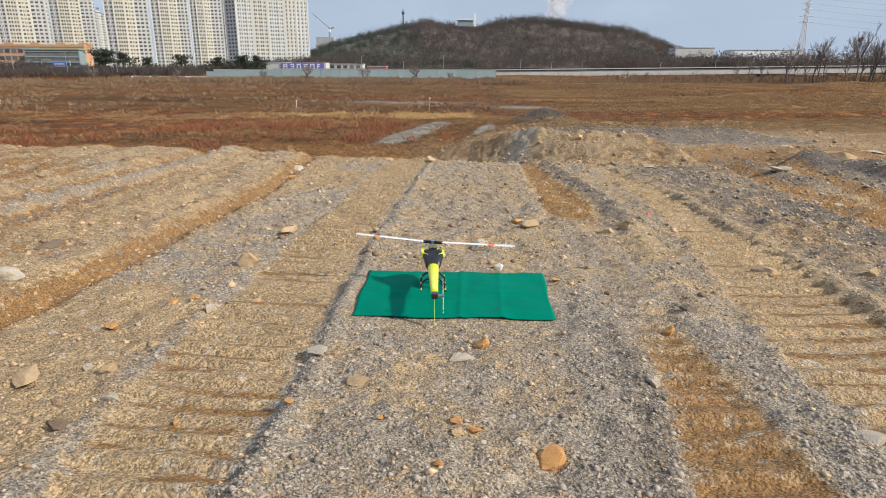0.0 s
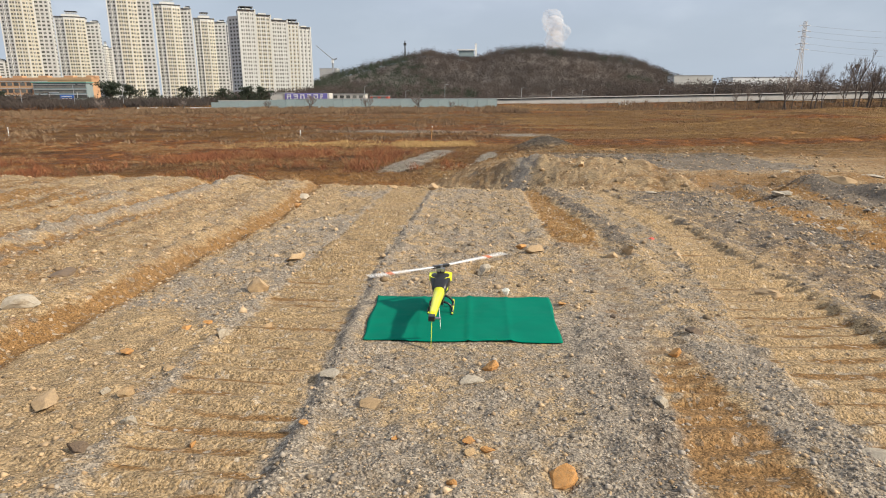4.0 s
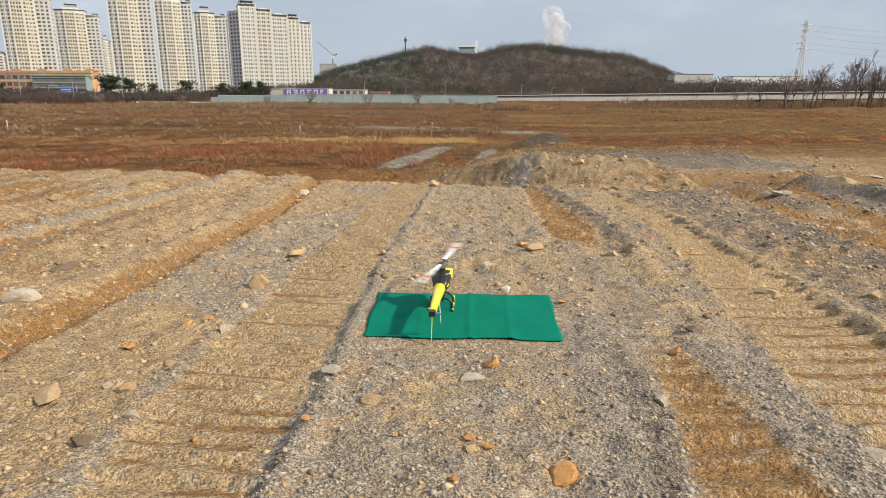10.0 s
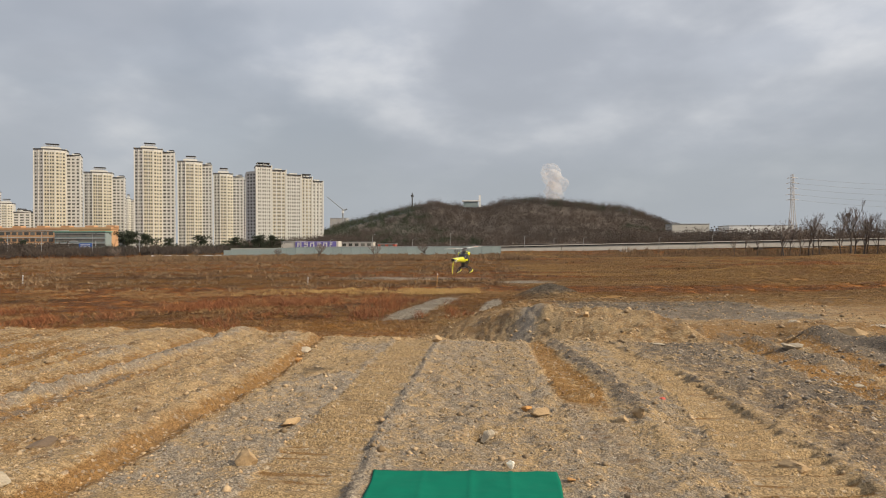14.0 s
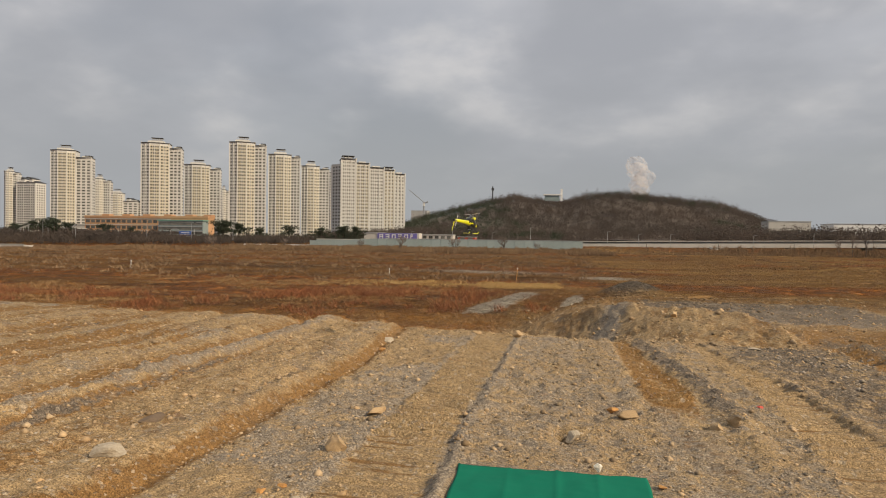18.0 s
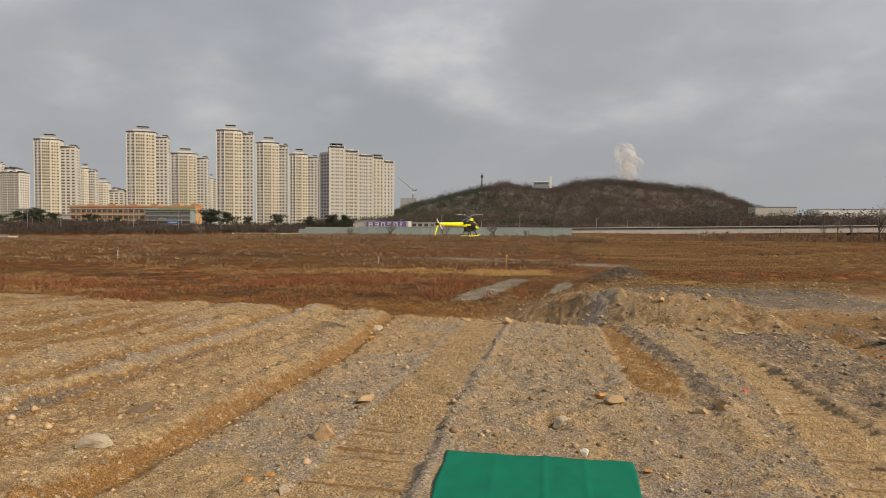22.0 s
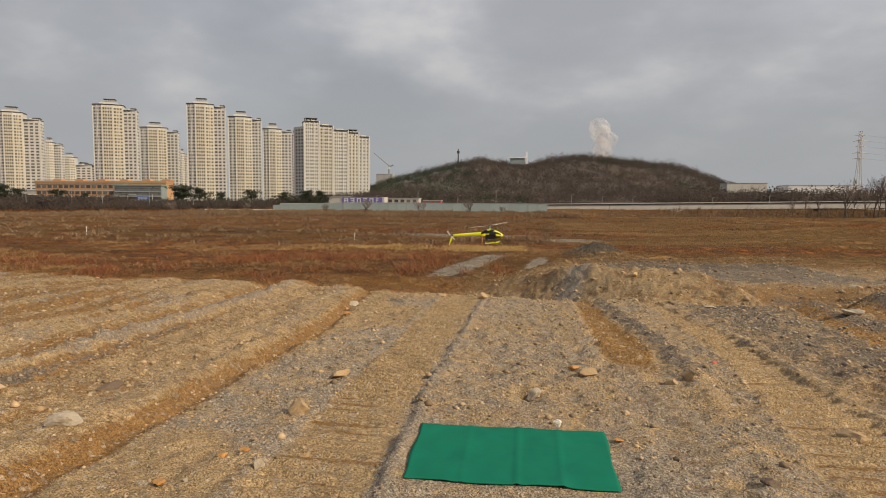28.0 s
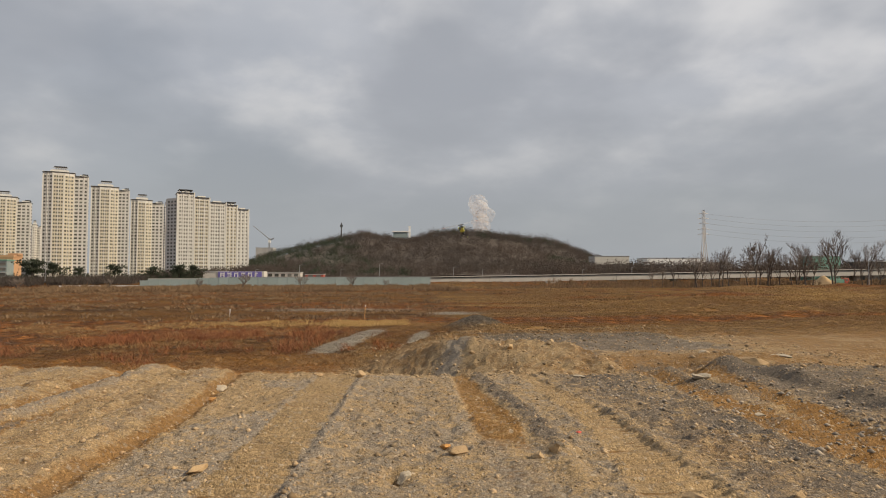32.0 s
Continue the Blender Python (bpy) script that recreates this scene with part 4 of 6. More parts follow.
def build_helicopter():
    h = thing("model_helicopter", "yellow and black radio-controlled helicopter with white two-blade rotor", "helicopter")
    # canopy: a beak-shaped pod, yellow with black side and top panels
    prof = [(-0.135, 0.205, 0.030, 0.042), (-0.09, 0.215, 0.048, 0.062), (-0.03, 0.215, 0.062, 0.078), (0.035, 0.205, 0.068, 0.082), (0.105, 0.19, 0.064, 0.075),
            (0.165, 0.172, 0.054, 0.060), (0.215, 0.155, 0.038, 0.042), (0.250, 0.146, 0.02, 0.022), (0.262, 0.143, 0.006, 0.007)]
    def paint(i, k):
        if i <= 1:
            return 0 if k in (9, 10, 19) else 1
        if i >= 6:
            return 0
        if k in (0, 1, 8, 9):
            return 1
        if 10 <= k <= 19:
            return 1 if i <= 3 or 12 <= k <= 17 else 0
        return 1 if i == 2 else 0
    part("canopy", loft(bmesh.new(), [ring(*q) for q in prof], paint), [YELLOW, BLACK], h, "yellow canopy with black window panels", True)
    cowl = [ring(-0.20, 0.222, 0.047, 0.026, 16, 3), ring(-0.14, 0.25, 0.062, 0.036, 16, 3), ring(-0.05, 0.280, 0.084, 0.040, 16, 3), ring(0.0, 0.290, 0.086, 0.034, 16, 3), ring(0.05, 0.278, 0.07, 0.022, 16, 3), ring(0.10, 0.25, 0.03, 0.010, 16, 3)]
    part("rear_cowl", loft(bmesh.new(), cowl), BLACK, h, "black rear cowl", True)
    for s in (-1, 1):
        bm = bmesh.new()
        q = [(s * 0.038, -0.100, 0.300), (s * 0.089, -0.055, 0.305), (s * 0.090, 0.012, 0.318), (s * 0.030, -0.002, 0.328)]
        a = [bm.verts.new(v) for v in q]
        b = [bm.verts.new((x, y, z - 0.035)) for x, y, z in q]
        bm.faces.new(a), bm.faces.new(b[::-1])
        for k in range(4):
            bm.faces.new((a[k], a[(k + 1) % 4], b[(k + 1) % 4], b[k]))
        bmesh.ops.recalc_face_normals(bm, faces=bm.faces[:])
        part("flash", bm, YELLOW, h, "bright yellow shoulder flash")
    part("frame", B(-0.028, 0.028, -0.12, 0.12, 0.085, 0.20, 0.008), BLACK, h, "black carbon side frames")
    part("battery", B(-0.022, 0.022, 0.0, 0.165, 0.100, 0.145, 0.006), BLACK, h)
    part("motor", tube(bmesh.new(), [(0, -0.06, 0.075), (0, -0.06, 0.13)], 0.026, seg=14), STEEL, h)
    # boom: a wide tapering shell
    boom = [ring(-0.11, 0.205, 0.045, 0.047, 16, 2.8), ring(-0.2, 0.215, 0.043, 0.042, 16, 2.8), ring(-0.45, 0.228, 0.034, 0.033, 16, 2.8), ring(-0.74, 0.238, 0.025, 0.026, 16, 2.8), ring(-0.80, 0.24, 0.020, 0.021, 16, 2.8)]
    part("tail_boom", loft(bmesh.new(), boom), YELLOW, h, smooth=True)
    part("tail_gearbox", B(-0.022, 0.022, -0.855, -0.795, 0.222, 0.258, 0.006), BLACK, h)
    # fin, hanging and swept back
    bm = bmesh.new()
    q = [(-0.785, 0.225), (-0.83, 0.235), (-0.90, 0.055), (-0.89, 0.045), (-0.878, 0.06)]
    a, b = [bm.verts.new((-0.0016, y, z)) for y, z in q], [bm.verts.new((0.000, y, z)) for y, z in q]
    bm.faces.new(a), bm.faces.new(b[::-1])
    for k in range(5):
        bm.faces.new((a[k], a[(k + 1) % 5], b[(k + 1) % 5], b[k]))
    bmesh.ops.recalc_face_normals(bm, faces=bm.faces[:])
    part("tail_fin", bm, YELLOW, h)
    for s in (-1, 1):
        skid = part("skid", tube(bmesh.new(), [(s * 0.095, -0.135, 0.013), (s * 0.095, -0.10, 0.008), (s * 0.095, 0.13, 0.008), (s * 0.093, 0.165, 0.016), (s * 0.09, 0.185, 0.034)], 0.0085, seg=8), YELLOW, h, smooth=True)
        part("end_cap", tube(bmesh.new(), [(s * 0.095, -0.148, 0.015), (s * 0.095, -0.133, 0.013)], 0.0095, seg=8), BLACK, skid)
    for y in (-0.07, 0.085):
        arc = [(0.097 * math.sin(a), y, 0.012 + 0.088 * math.cos(a) ** 0.8) for a in [math.pi * (-0.5 + k / 10) for k in range(1, 10)]]
        part("strut", tube(bmesh.new(), [(-0.097, y, 0.01)] + arc + [(0.097, y, 0.01)], 0.0095, seg=8), BLACK, h, smooth=True)
    part("mast", tube(bmesh.new(), [(0, 0, 0.20), (0, 0, HUB_Z)], 0.006, seg=10), STEEL, h, "steel rotor shaft")
    part("head_block", B(-0.034, 0.034, -0.024, 0.024, 0.325, 0.362, 0.006), STEEL, h, "machined metal head block")
    sw = part("swashplate", tube(bmesh.new(), [(0, 0, 0.305), (0, 0, 0.317)], 0.030, seg=18), STEEL, h)
    for k in range(3):
        a = math.tau * k / 3 + 0.5
        part("link_rod", tube(bmesh.new(), [(0.03 * math.cos(a), 0.03 * math.sin(a), 0.26), (0.028 * math.cos(a), 0.028 * math.sin(a), 0.34)], 0.003, seg=6), BLACK, sw)
    part("antenna", tube(bmesh.new(), [(0.02, -0.1, 0.1), (0.035, -0.13, 0.06)], 0.0015, seg=5), BLACK, h)
    rotor = part("main_rotor", tube(bmesh.new(), [(0, 0, -0.018), (0, 0, 0.012)], 0.016, seg=14), STEEL, h, "metal rotor head")
    rotor.location = (0, 0, HUB_Z)
    for s in (0, 180):
        m = pose(0, 0, 0, 0, 0, s)
        bm = bmesh.new()
        box(bm, 0.010, 0.075, -0.014, 0.014, -0.011, 0.011, 0.003)
        part("blade_grip", bm, BLACK, rotor).matrix_basis = m
        part("main_blade", blade_bm(0.642, 0.062, 0.040, 0.005, 0.68, 0.76), [BLADE, ORANGE], rotor, "white rotor blade with orange band").matrix_basis = m @ pose(0, 0, 0, 3, -1.6, 0)
    tail = part("tail_rotor", tube(bmesh.new(), [(0.02, 0, 0), (0.062, 0, 0)], 0.008, seg=10), STEEL, h)
    tail.location = (0, -0.832, 0.24)
    for s in (0, 180):
        part("tail_blade", blade_bm(0.115, 0.012, 0.019, 0.0025, 0.8, 0.9), [BLADE, BLACK], tail, "white tail rotor blade with black band").matrix_basis = pose(0.055, 0, 0, s, 0, 0) @ pose(0, 0, 0, 0, 90, 0) @ pose(0, 0, 0, 0, 0, 0)
    return h, rotor, tail


HELI, ROTOR, TAIL = build_helicopter()


# ---- rocks ----
def rock_mesh(seed, material, flat=0.7):
    g = random.Random(seed)
    bm = bmesh.new()
    bmesh.ops.create_icosphere(bm, subdivisions=3, radius=0.5)
    planes = [(Vector((g.uniform(-1, 1), g.uniform(-1, 1), g.uniform(-0.6, 1))).normalized(), g.uniform(0.17, 0.32)) for _ in range(11)]
    for v in bm.verts:
        for n, d in planes:
            over = v.co.dot(n) - d
            if over > 0:
                v.co -= n * over
        q = v.co + Vector((seed * 3.7, 0, 0))
        v.co *= 1 + 0.16 * noise.noise(q * 4.3) + 0.07 * noise.noise(q * 11.0)
        v.co.z *= flat
    me = bpy.data.meshes.new("rock")
    lo, hi = min(v.co.x for v in bm.verts), max(v.co.x for v in bm.verts)
    bmesh.ops.scale(bm, vec=(1 / (hi - lo),) * 3, verts=bm.verts)
    bm.to_mesh(me)
    bm.free()
    me.materials.append(material)
    return me


STONES = {"t": (STONE_TAN, "tan sandstone lump lying on gravelly earth"), "o": (STONE_ORANGE, "orange weathered stone lying on gravel"),
          "w": (STONE_PALE, "pale grey stone lying on sandy earth"), "b": (STONE_BROWN, "dark brown stone half sunk in earth"), "v": (STONE_WHITE, "chalk-white stone lying on gravelly earth"), "r": (RED_BIT, "scrap of red plastic on the ground")}
ROCKS = """-1.73 5.19 .2 t 1.0|.295 6.56 .17 w 1.15|.8 7.75 .16 o|2.05 7.38 .14 t|1.8 7.07 .17 t|.47 2.47 .14 o .55|.08 2.66 .08 o|.16 2.58 .07 o|.07 2.55 .06 t|.23 3.63 .1 o|-.43 3.05 .1 t|-.71 3.36 .12 w .35
-.64 3.41 .06 t|-1.62 4.04 .09 w 1.1|.43 5.36 .075 v 1.5|1.76 4.4 .17 b .4|2.91 5.71 .27 t .5|-3.25 4.36 .24 w .6|-1.93 4.16 .09 o|-1.83 4.3 .07 o|-2.09 3.69 .09 o|-1.97 3.76 .05 w|-1.9 3.11 .06 w|-1.75 3.05 .07 t
-1.58 2.77 .07 w|-1.81 2.72 .05 t|-1.65 2.48 .09 b|-1.22 2.65 .05 o|-.71 2.75 .05 o|-2.13 2.95 .21 t .3|-.73 15.6 .3 t|-3.45 13.32 .27 w|-3.13 11.57 .17 o|-1.82 6.64 .23 t .5|.91 7.29 .2 t .6|-5.51 8.01 .27 o .6
-3.58 5.38 .26 b .4|1.47 3.96 .08 o|2.73 8.7 .08 r .4|7.75 14.83 .35 w .6|1.11 3.15 .07 w|.01 2.33 .05 o|1.66 2.66 .04 t|-.27 2.67 .04 o|.88 5.1 .08 o|.1 3.42 .15 w .25|1.26 4.81 .07 b|.58 3.51 .04 w|1.93 2.65 .13 w .4
3.84 5.57 .13 t|-1.78 15.7 .2 t|-1.41 4.37 .06 t|-1.7 3.45 .07 t|-5.75 13.36 .15 w|9.75 16.2 .62 t .8|7.2 14.2 .28 w .6|12.4 19.0 .7 w .12|11.0 21.2 .35 w .4|8.6 17.4 .25 t|10.1 15.4 .25 t .5|5.4 20.7 .35 t|3.9 20.3 .3 t|7.0 21.4 .3 w|1.2 19.6 .4 w .5|6.3 10.2 .2 w .5|4.9 16.0 .4 w .15"""
VARIANTS = {k: [rock_mesh(11 * i + ord(k), m[0]) for i in range(4)] for k, m in STONES.items()}
for i, row in enumerate(ROCKS.replace("\n", "|").split("|")):
    x, y, w, kind, *tall = row.split()
    x, y, w, tall = float(x), float(y), float(w), float(tall[0]) if tall else 0.8
    ob = new("rock" if kind != "r" else "plastic_scrap", VARIANTS[kind][i % 4])
    ob.matrix_basis = pose(x, y, gz(x, y, True) + 0.26 * w * tall + (0.07 if i == 1 else 0.02 if y == 5.36 else 0), 0, 0, (i * 77) % 360) @ Matrix.Diagonal((w, w * 0.85, w * tall, 1))
    tagged(ob, STONES[kind][1], "rock" if kind != "r" else "litter", "stones on the ground" if kind != "r" else "")


# ---- high-rise flats ----
def window_row(width, n, wide=0.62, height=1.5, depth=0.12, sill=None):
    """One storey's windows along x, standing a little proud, at z = 0."""
    bm, p = bmesh.new(), width / n
    for k in range(n):
        x = -width / 2 + p * (k + 0.5)
        box(bm, x - p * wide / 2, x + p * wide / 2, -depth, 0.02, 0, height)
        if sill:
            box(bm, x - p * wide / 2 - 0.2, x + p * wide / 2 + 0.2, -depth - 0.12, 0.02, -0.55, -0.02, mi=1)
    me = bpy.data.meshes.new("window_row")
    bm.to_mesh(me)
    bm.free()
    me.materials.append(GLASS)
    me.materials.append(sill or WHITE)
    return me


def window_grid(width, n, rows, rise, wide, height):
    """All the windows of a far wing in one mesh."""
    bm, p = bmesh.new(), width / n
    for s in range(rows):
        for k in range(n):
            x = -width / 2 + p * (k + 0.5)
            box(bm, x - p * wide / 2, x + p * wide / 2, -0.12, 0.02, s * rise, s * rise + height)
        box(bm, -width / 2, width / 2, -0.22, 0.02, s * rise - 0.6, s * rise - 0.05, mi=1)
    return bm


def prism(bm, pts, z0, z1):
    lo, hi = [bm.verts.new((x, y, z0)) for x, y in pts], [bm.verts.new((x, y, z1)) for x, y in pts]
    n = len(pts)
    for k in range(n):
        bm.faces.new((lo[k], lo[(k + 1) % n], hi[(k + 1) % n], hi[k]))
    bm.faces.new(hi)
    bm.faces.new(lo[::-1])
    return bm


def facade(parent, p, q, z0, z1, storeys, n, material=None, wide=0.62, joined=False):
    """Rows of windows along the wall from p to q (seen with p on the left), and the panel behind them."""
    p, q = Vector((*p, 0)), Vector((*q, 0))
    d = q - p
    turn = math.degrees(math.atan2(d.y, d.x))
    mid = (p + q) / 2
    if material:
        bm = B(-d.length / 2 + 0.3, d.length / 2 - 0.3, -0.10, 0.05, z0, z1)
        part("facing", bm, material, parent).matrix_basis = pose(mid.x, mid.y, 0, 0, 0, turn)
    rise, shift = (z1 - z0) / storeys, -0.1 if material else 0
    at = pose(mid.x, mid.y, z0 + 0.3 * rise, 0, 0, turn) @ pose(0, shift, 0)
    if joined:
        g = part("window_grid", window_grid(d.length - 1.0, n, storeys, rise, wide, rise * 0.5), [GLASS, WALL_WHITE], parent)
        g.matrix_basis = at
        tagged(g, "rows of dark windows", kind="stuff")
        return
    pitch = (d.length - 1.0) / n
    one = window_row(pitch, 1, wide, rise * 0.5, sill=material or WALL_WHITE)
    for s in range(storeys):
        for k in range(n):
            share("window", one, parent, at @ pose(-(d.length - 1.0) / 2 + pitch * (k + 0.5), 0, s * rise))


def tower(x, y, w1, w2, top1, top2, base, storeys, far=False):
    """A point block: a broad bay-fronted part, a narrower wing set back beside it, and a lantern on the roof. x, y: the front's left edge."""
    t = thing("apartment_tower", "cream and white high-rise block of flats with rooftop lantern", "apartment building", "high-rise blocks", pose(x, y, 0, 0, 0, 24))
    bear = math.atan2(-x, y)
    k = math.cos(bear) / math.cos(radians(24) - bear)
    w1, w2 = w1 * k, w2 * k
    a = w1 * 0.32
    pts = [(0, 3), (a, 0), (w1 - a, 0), (w1, 2.5), (w1, 15), (0, 15)]
    part("wall", prism(bmesh.new(), pts, base, top1), WALL_WHITE, t)
    facade(t, pts[0], pts[1], base + 3, top1 - 2, storeys, 3, None, 0.66, far)
    facade(t, pts[1], pts[2], base + 3, top1 - 2, storeys, 4, WALL_CREAM, 0.68, far)
    facade(t, pts[2], pts[3], base + 3, top1 - 2, storeys, 3, WALL_CREAM, 0.66, far)
    # piers run up between the bays and past the roof edge
    for k, (px, py) in enumerate((pts[0], (a * 0.5, 1.5), pts[1], (w1 * 0.5, 0.0), pts[2], (w1 - a * 0.5, 1.25), pts[3])):
        part("pier", B(px - 0.4, px + 0.4, py - 0.22, py + 0.6, base, top1 + (1.0 if k % 2 == 0 else 0.4)), WALL_WHITE, t)
    wing = [(w1 - 0.5, 5), (w1 + w2, 3.5), (w1 + w2, 16), (w1 - 0.5, 16)]
    part("wing_wall", prism(bmesh.new(), wing, base, top2), WALL_WHITE, t)
    low = int(storeys * (top2 - base) / (top1 - base))
    facade(t, wing[0], wing[1], base + 3, top2 - 2, low, 3, None, 0.72, far)
    facade(t, wing[1], wing[2], base + 3, top2 - 2, low, 3, None, 0.4, True)
    for q in (0.36, 0.70, 1.0):
        part("pier", B(w1 + w2 * q - 0.4, w1 + w2 * q + 0.4, 3.3 + 1.5 * (1 - q), 5.0, base, top2 + 0.6), WALL_WHITE, t)
    edge = [(x + (0.5 if x > w1 / 2 else -0.5), y - 0.6) for x, y in pts]
    ro = part("roof_edge", prism(bmesh.new(), edge, top1, top1 + 0.55), DARK, t, "thin dark roof edge")
    part("roof_house", B(w1 * 0.22, w1 * 0.80, 4, 12, top1 + 0.55, top1 + 2.4), WALL_WHITE, ro)
    part("roof_collar", loft(bmesh.new(), [[(w1 * 0.22, 4, top1 + 2.4), (w1 * 0.80, 4, top1 + 2.4), (w1 * 0.80, 12, top1 + 2.4), (w1 * 0.22, 12, top1 + 2.4)],
                                           [(w1 * 0.36, 6, top1 + 3.4), (w1 * 0.70, 6, top1 + 3.4), (w1 * 0.70, 11, top1 + 3.4), (w1 * 0.36, 11, top1 + 3.4)]]), WALL_GREY, ro, "grey sloping roof collar")
    for px in (0.38, 0.46, 0.54, 0.62, 0.69):
        for py in (6, 10.6):
            part("lantern_post", B(w1 * px - 0.18, w1 * px + 0.18, py, py + 0.4, top1 + 3.4, top1 + 5.3), WALL_GREY, ro)
    part("lantern_roof", B(w1 * 0.33, w1 * 0.74, 5.4, 11.6, top1 + 5.3, top1 + 5.75), DARK, ro, "thin dark lantern roof")
    part("lantern_rail", B(w1 * 0.28, w1 * 0.78, 5.0, 5.2, top1 + 4.2, top1 + 4.5), WALL_GREY, ro)
    part("wing_roof", B(w1 - 0.3, w1 + w2 + 0.3, 3.2, 16, top2, top2 + 0.5), DARK, t)
    part("wing_parapet", B(w1 + w2 * 0.35, w1 + w2 * 0.9, 6, 14, top2 + 0.5, top2 + 1.9), WALL_WHITE, t)
    part("wing_cap", B(w1 + w2 * 0.55, w1 + w2 * 0.95, 5.5, 14, top2 + 1.9, top2 + 2.5), DARK, t)
    return t


tower(-462, 500, 27, 17, 81, 75, 0, 27)
tower(-516, 620, 12, 9, 66, 63, 0, 21, far=True)
tower(-367.5, 500, 29, 12.5, 86.5, 82.5, 0, 28)
tower(-362.6, 560, 28, 12, 74, 70, 0, 24)
tower(-280, 500, 24.5, 11, 86, 84, 0, 28)
tower(-252.4, 520, 22, 9, 77.5, 75.5, 0, 26)
tower(-228.8, 540, 17.5, 10, 69, 66.8, 0, 23)
tower(-403, 700, 6, 4, 60, 57, 0, 20, far=True)
tower(-224, 600, 5, 4, 69, 67, 0, 23, far=True)
tower(-666, 650, 12, 7, 79, 76, 0, 26, far=True)
tower(-560, 700, 20, 22, 56, 46, 0, 17, far=True)


def slab_block():
    """The long stepped block that runs away to the right, with a shaded end wall."""
    t = thing("apartment_slab", "long stepped cream high-rise block of flats", "apartment building", "high-rise blocks", pose(-163, 463, 0, 0, 0, 25))
    xs, tops = [0, 11.6, 22.6, 34.8, 43.5, 52.4], [64.8, 62.0, 59.0, 57.7, 54.9, 50.9]
    part("end_wall", prism(bmesh.new(), [(-6.5, 9), (-0.05, 0.3), (-0.05, 14), (-6.5, 18)], 0, 61), WALL_WHITE, t)
    facade(t, (-6.5, 9), (-0.05, 0.3), 3, 59.5, 22, 3, None, 0.5, True)
    for k in range(5):
        x0, x1, top, y0 = xs[k], xs[k + 1], tops[k], 1.2 * k
        w = x1 - x0
        part("wall", B(x0, x1 - 0.02, y0, y0 + 14, 0, top), WALL_WHITE, t)
        facade(t, (x0 + 0.5, y0), (x1 - 0.5, y0), 3, top - 1.5, int((top - 4) / 2.7), 6 if w > 10 else 5, WALL_CREAM if k % 2 else None, 0.6, True)
        for q in (0.0, 0.34, 0.67, 1.0):
            part("pier", B(x0 + w * q - 0.45, x0 + w * q + 0.41, y0 - 0.35, y0 - 0.02, 0, top + (0.9 if q in (0.0, 1.0) else 0.3)), WALL_WHITE, t)
        ro = part("roof_edge", B(x0 - 0.3, x1 - 0.4, y0 - 1.1, y0 + 14.2, top, top + 0.5), DARK, t, "thin dark roof edge")
        part("roof_house", B(x0 + w * 0.25, x0 + w * 0.75, y0 + 3, y0 + 10, top + 0.5, top + 1.9), WALL_WHITE, ro)
        if k in (0, 3):
            part("lantern_roof", B(x0 + w * 0.08, x0 + w * 0.92, y0 + 2, y0 + 11, top + 2.6, top + 3.1), DARK, ro)
            for q in (0.12, 0.5, 0.88):
                part("lantern_post", B(x0 + w * q - 0.2, x0 + w * q + 0.2, y0 + 2.2, y0 + 2.6, top + 0.5, top + 2.6), WALL_GREY, ro)


slab_block()


def flats(x, y, w, d, top, storeys, n, label):
    """Lower blocks of flats with dark hipped roof edges, far off."""
    t = thing("apartment_block", label, "apartment building", "distant blocks of flats", pose(x, y, 0))
    part("wall", B(0, w, 0, d, 0, top), WALL_WHITE, t)
    facade(t, (0.5, 0), (w - 0.5, 0), 4, top - 2, storeys, n, None, 0.62, True)
    facade(t, (w, 0.5), (w, d - 0.5), 4, top - 2, storeys, 4, None, 0.5, True)
    for q in range(0, n + 1, 3):
        part("pier", B(w * q / n - 0.5, w * q / n + 0.5, -0.35, 0.3, 0, top), WALL_WHITE, t)
    hip = [[(-0.8, -0.8, top), (w + 0.8, -0.8, top), (w + 0.8, d + 0.8, top), (-0.8, d + 0.8, top)], [(w * 0.14, d * 0.3, top + 2.6), (w * 0.86, d * 0.3, top + 2.6), (w * 0.86, d * 0.7, top + 2.6), (w * 0.14, d * 0.7, top + 2.6)]]
    part("hipped_roof", loft(bmesh.new(), hip), DARK, t, "dark hipped roof")
    for q in (0.62, 0.2):
        g = part("gable_house", B(w * q, w * q + 5, 1, d * 0.8, top, top + 4.4), WALL_WHITE, t)
        part("gable_roof", loft(bmesh.new(), [[(w * q - 0.4, 0.6, top + 4.4), (w * q + 5.4, 0.6, top + 4.4), (w * q + 5.4, d * 0.8, top + 4.4), (w * q - 0.4, d * 0.8, top + 4.4)],
                                              [(w * q + 2.3, 0.6, top + 6.2), (w * q + 2.7, 0.6, top + 6.2), (w * q + 2.7, d * 0.8, top + 6.2), (w * q + 2.3, d * 0.8, top + 6.2)]]), DARK, g)


flats(-652, 655, 27, 16, 65, 20, 8, "white block of flats with dark roof edge")
flats(-626, 690, 26, 16, 61, 20, 8, "white block of flats with dark roof edge")
flats(-690, 690, 26, 16, 70, 22, 8, "white block of flats with dark roof edge")
flats(-560, 720, 48, 16, 45, 14, 12, "low white block of flats with dark roof edge")


SCHOOL_WINDOW = window_row(3.5, 1, 0.7, 1.7)


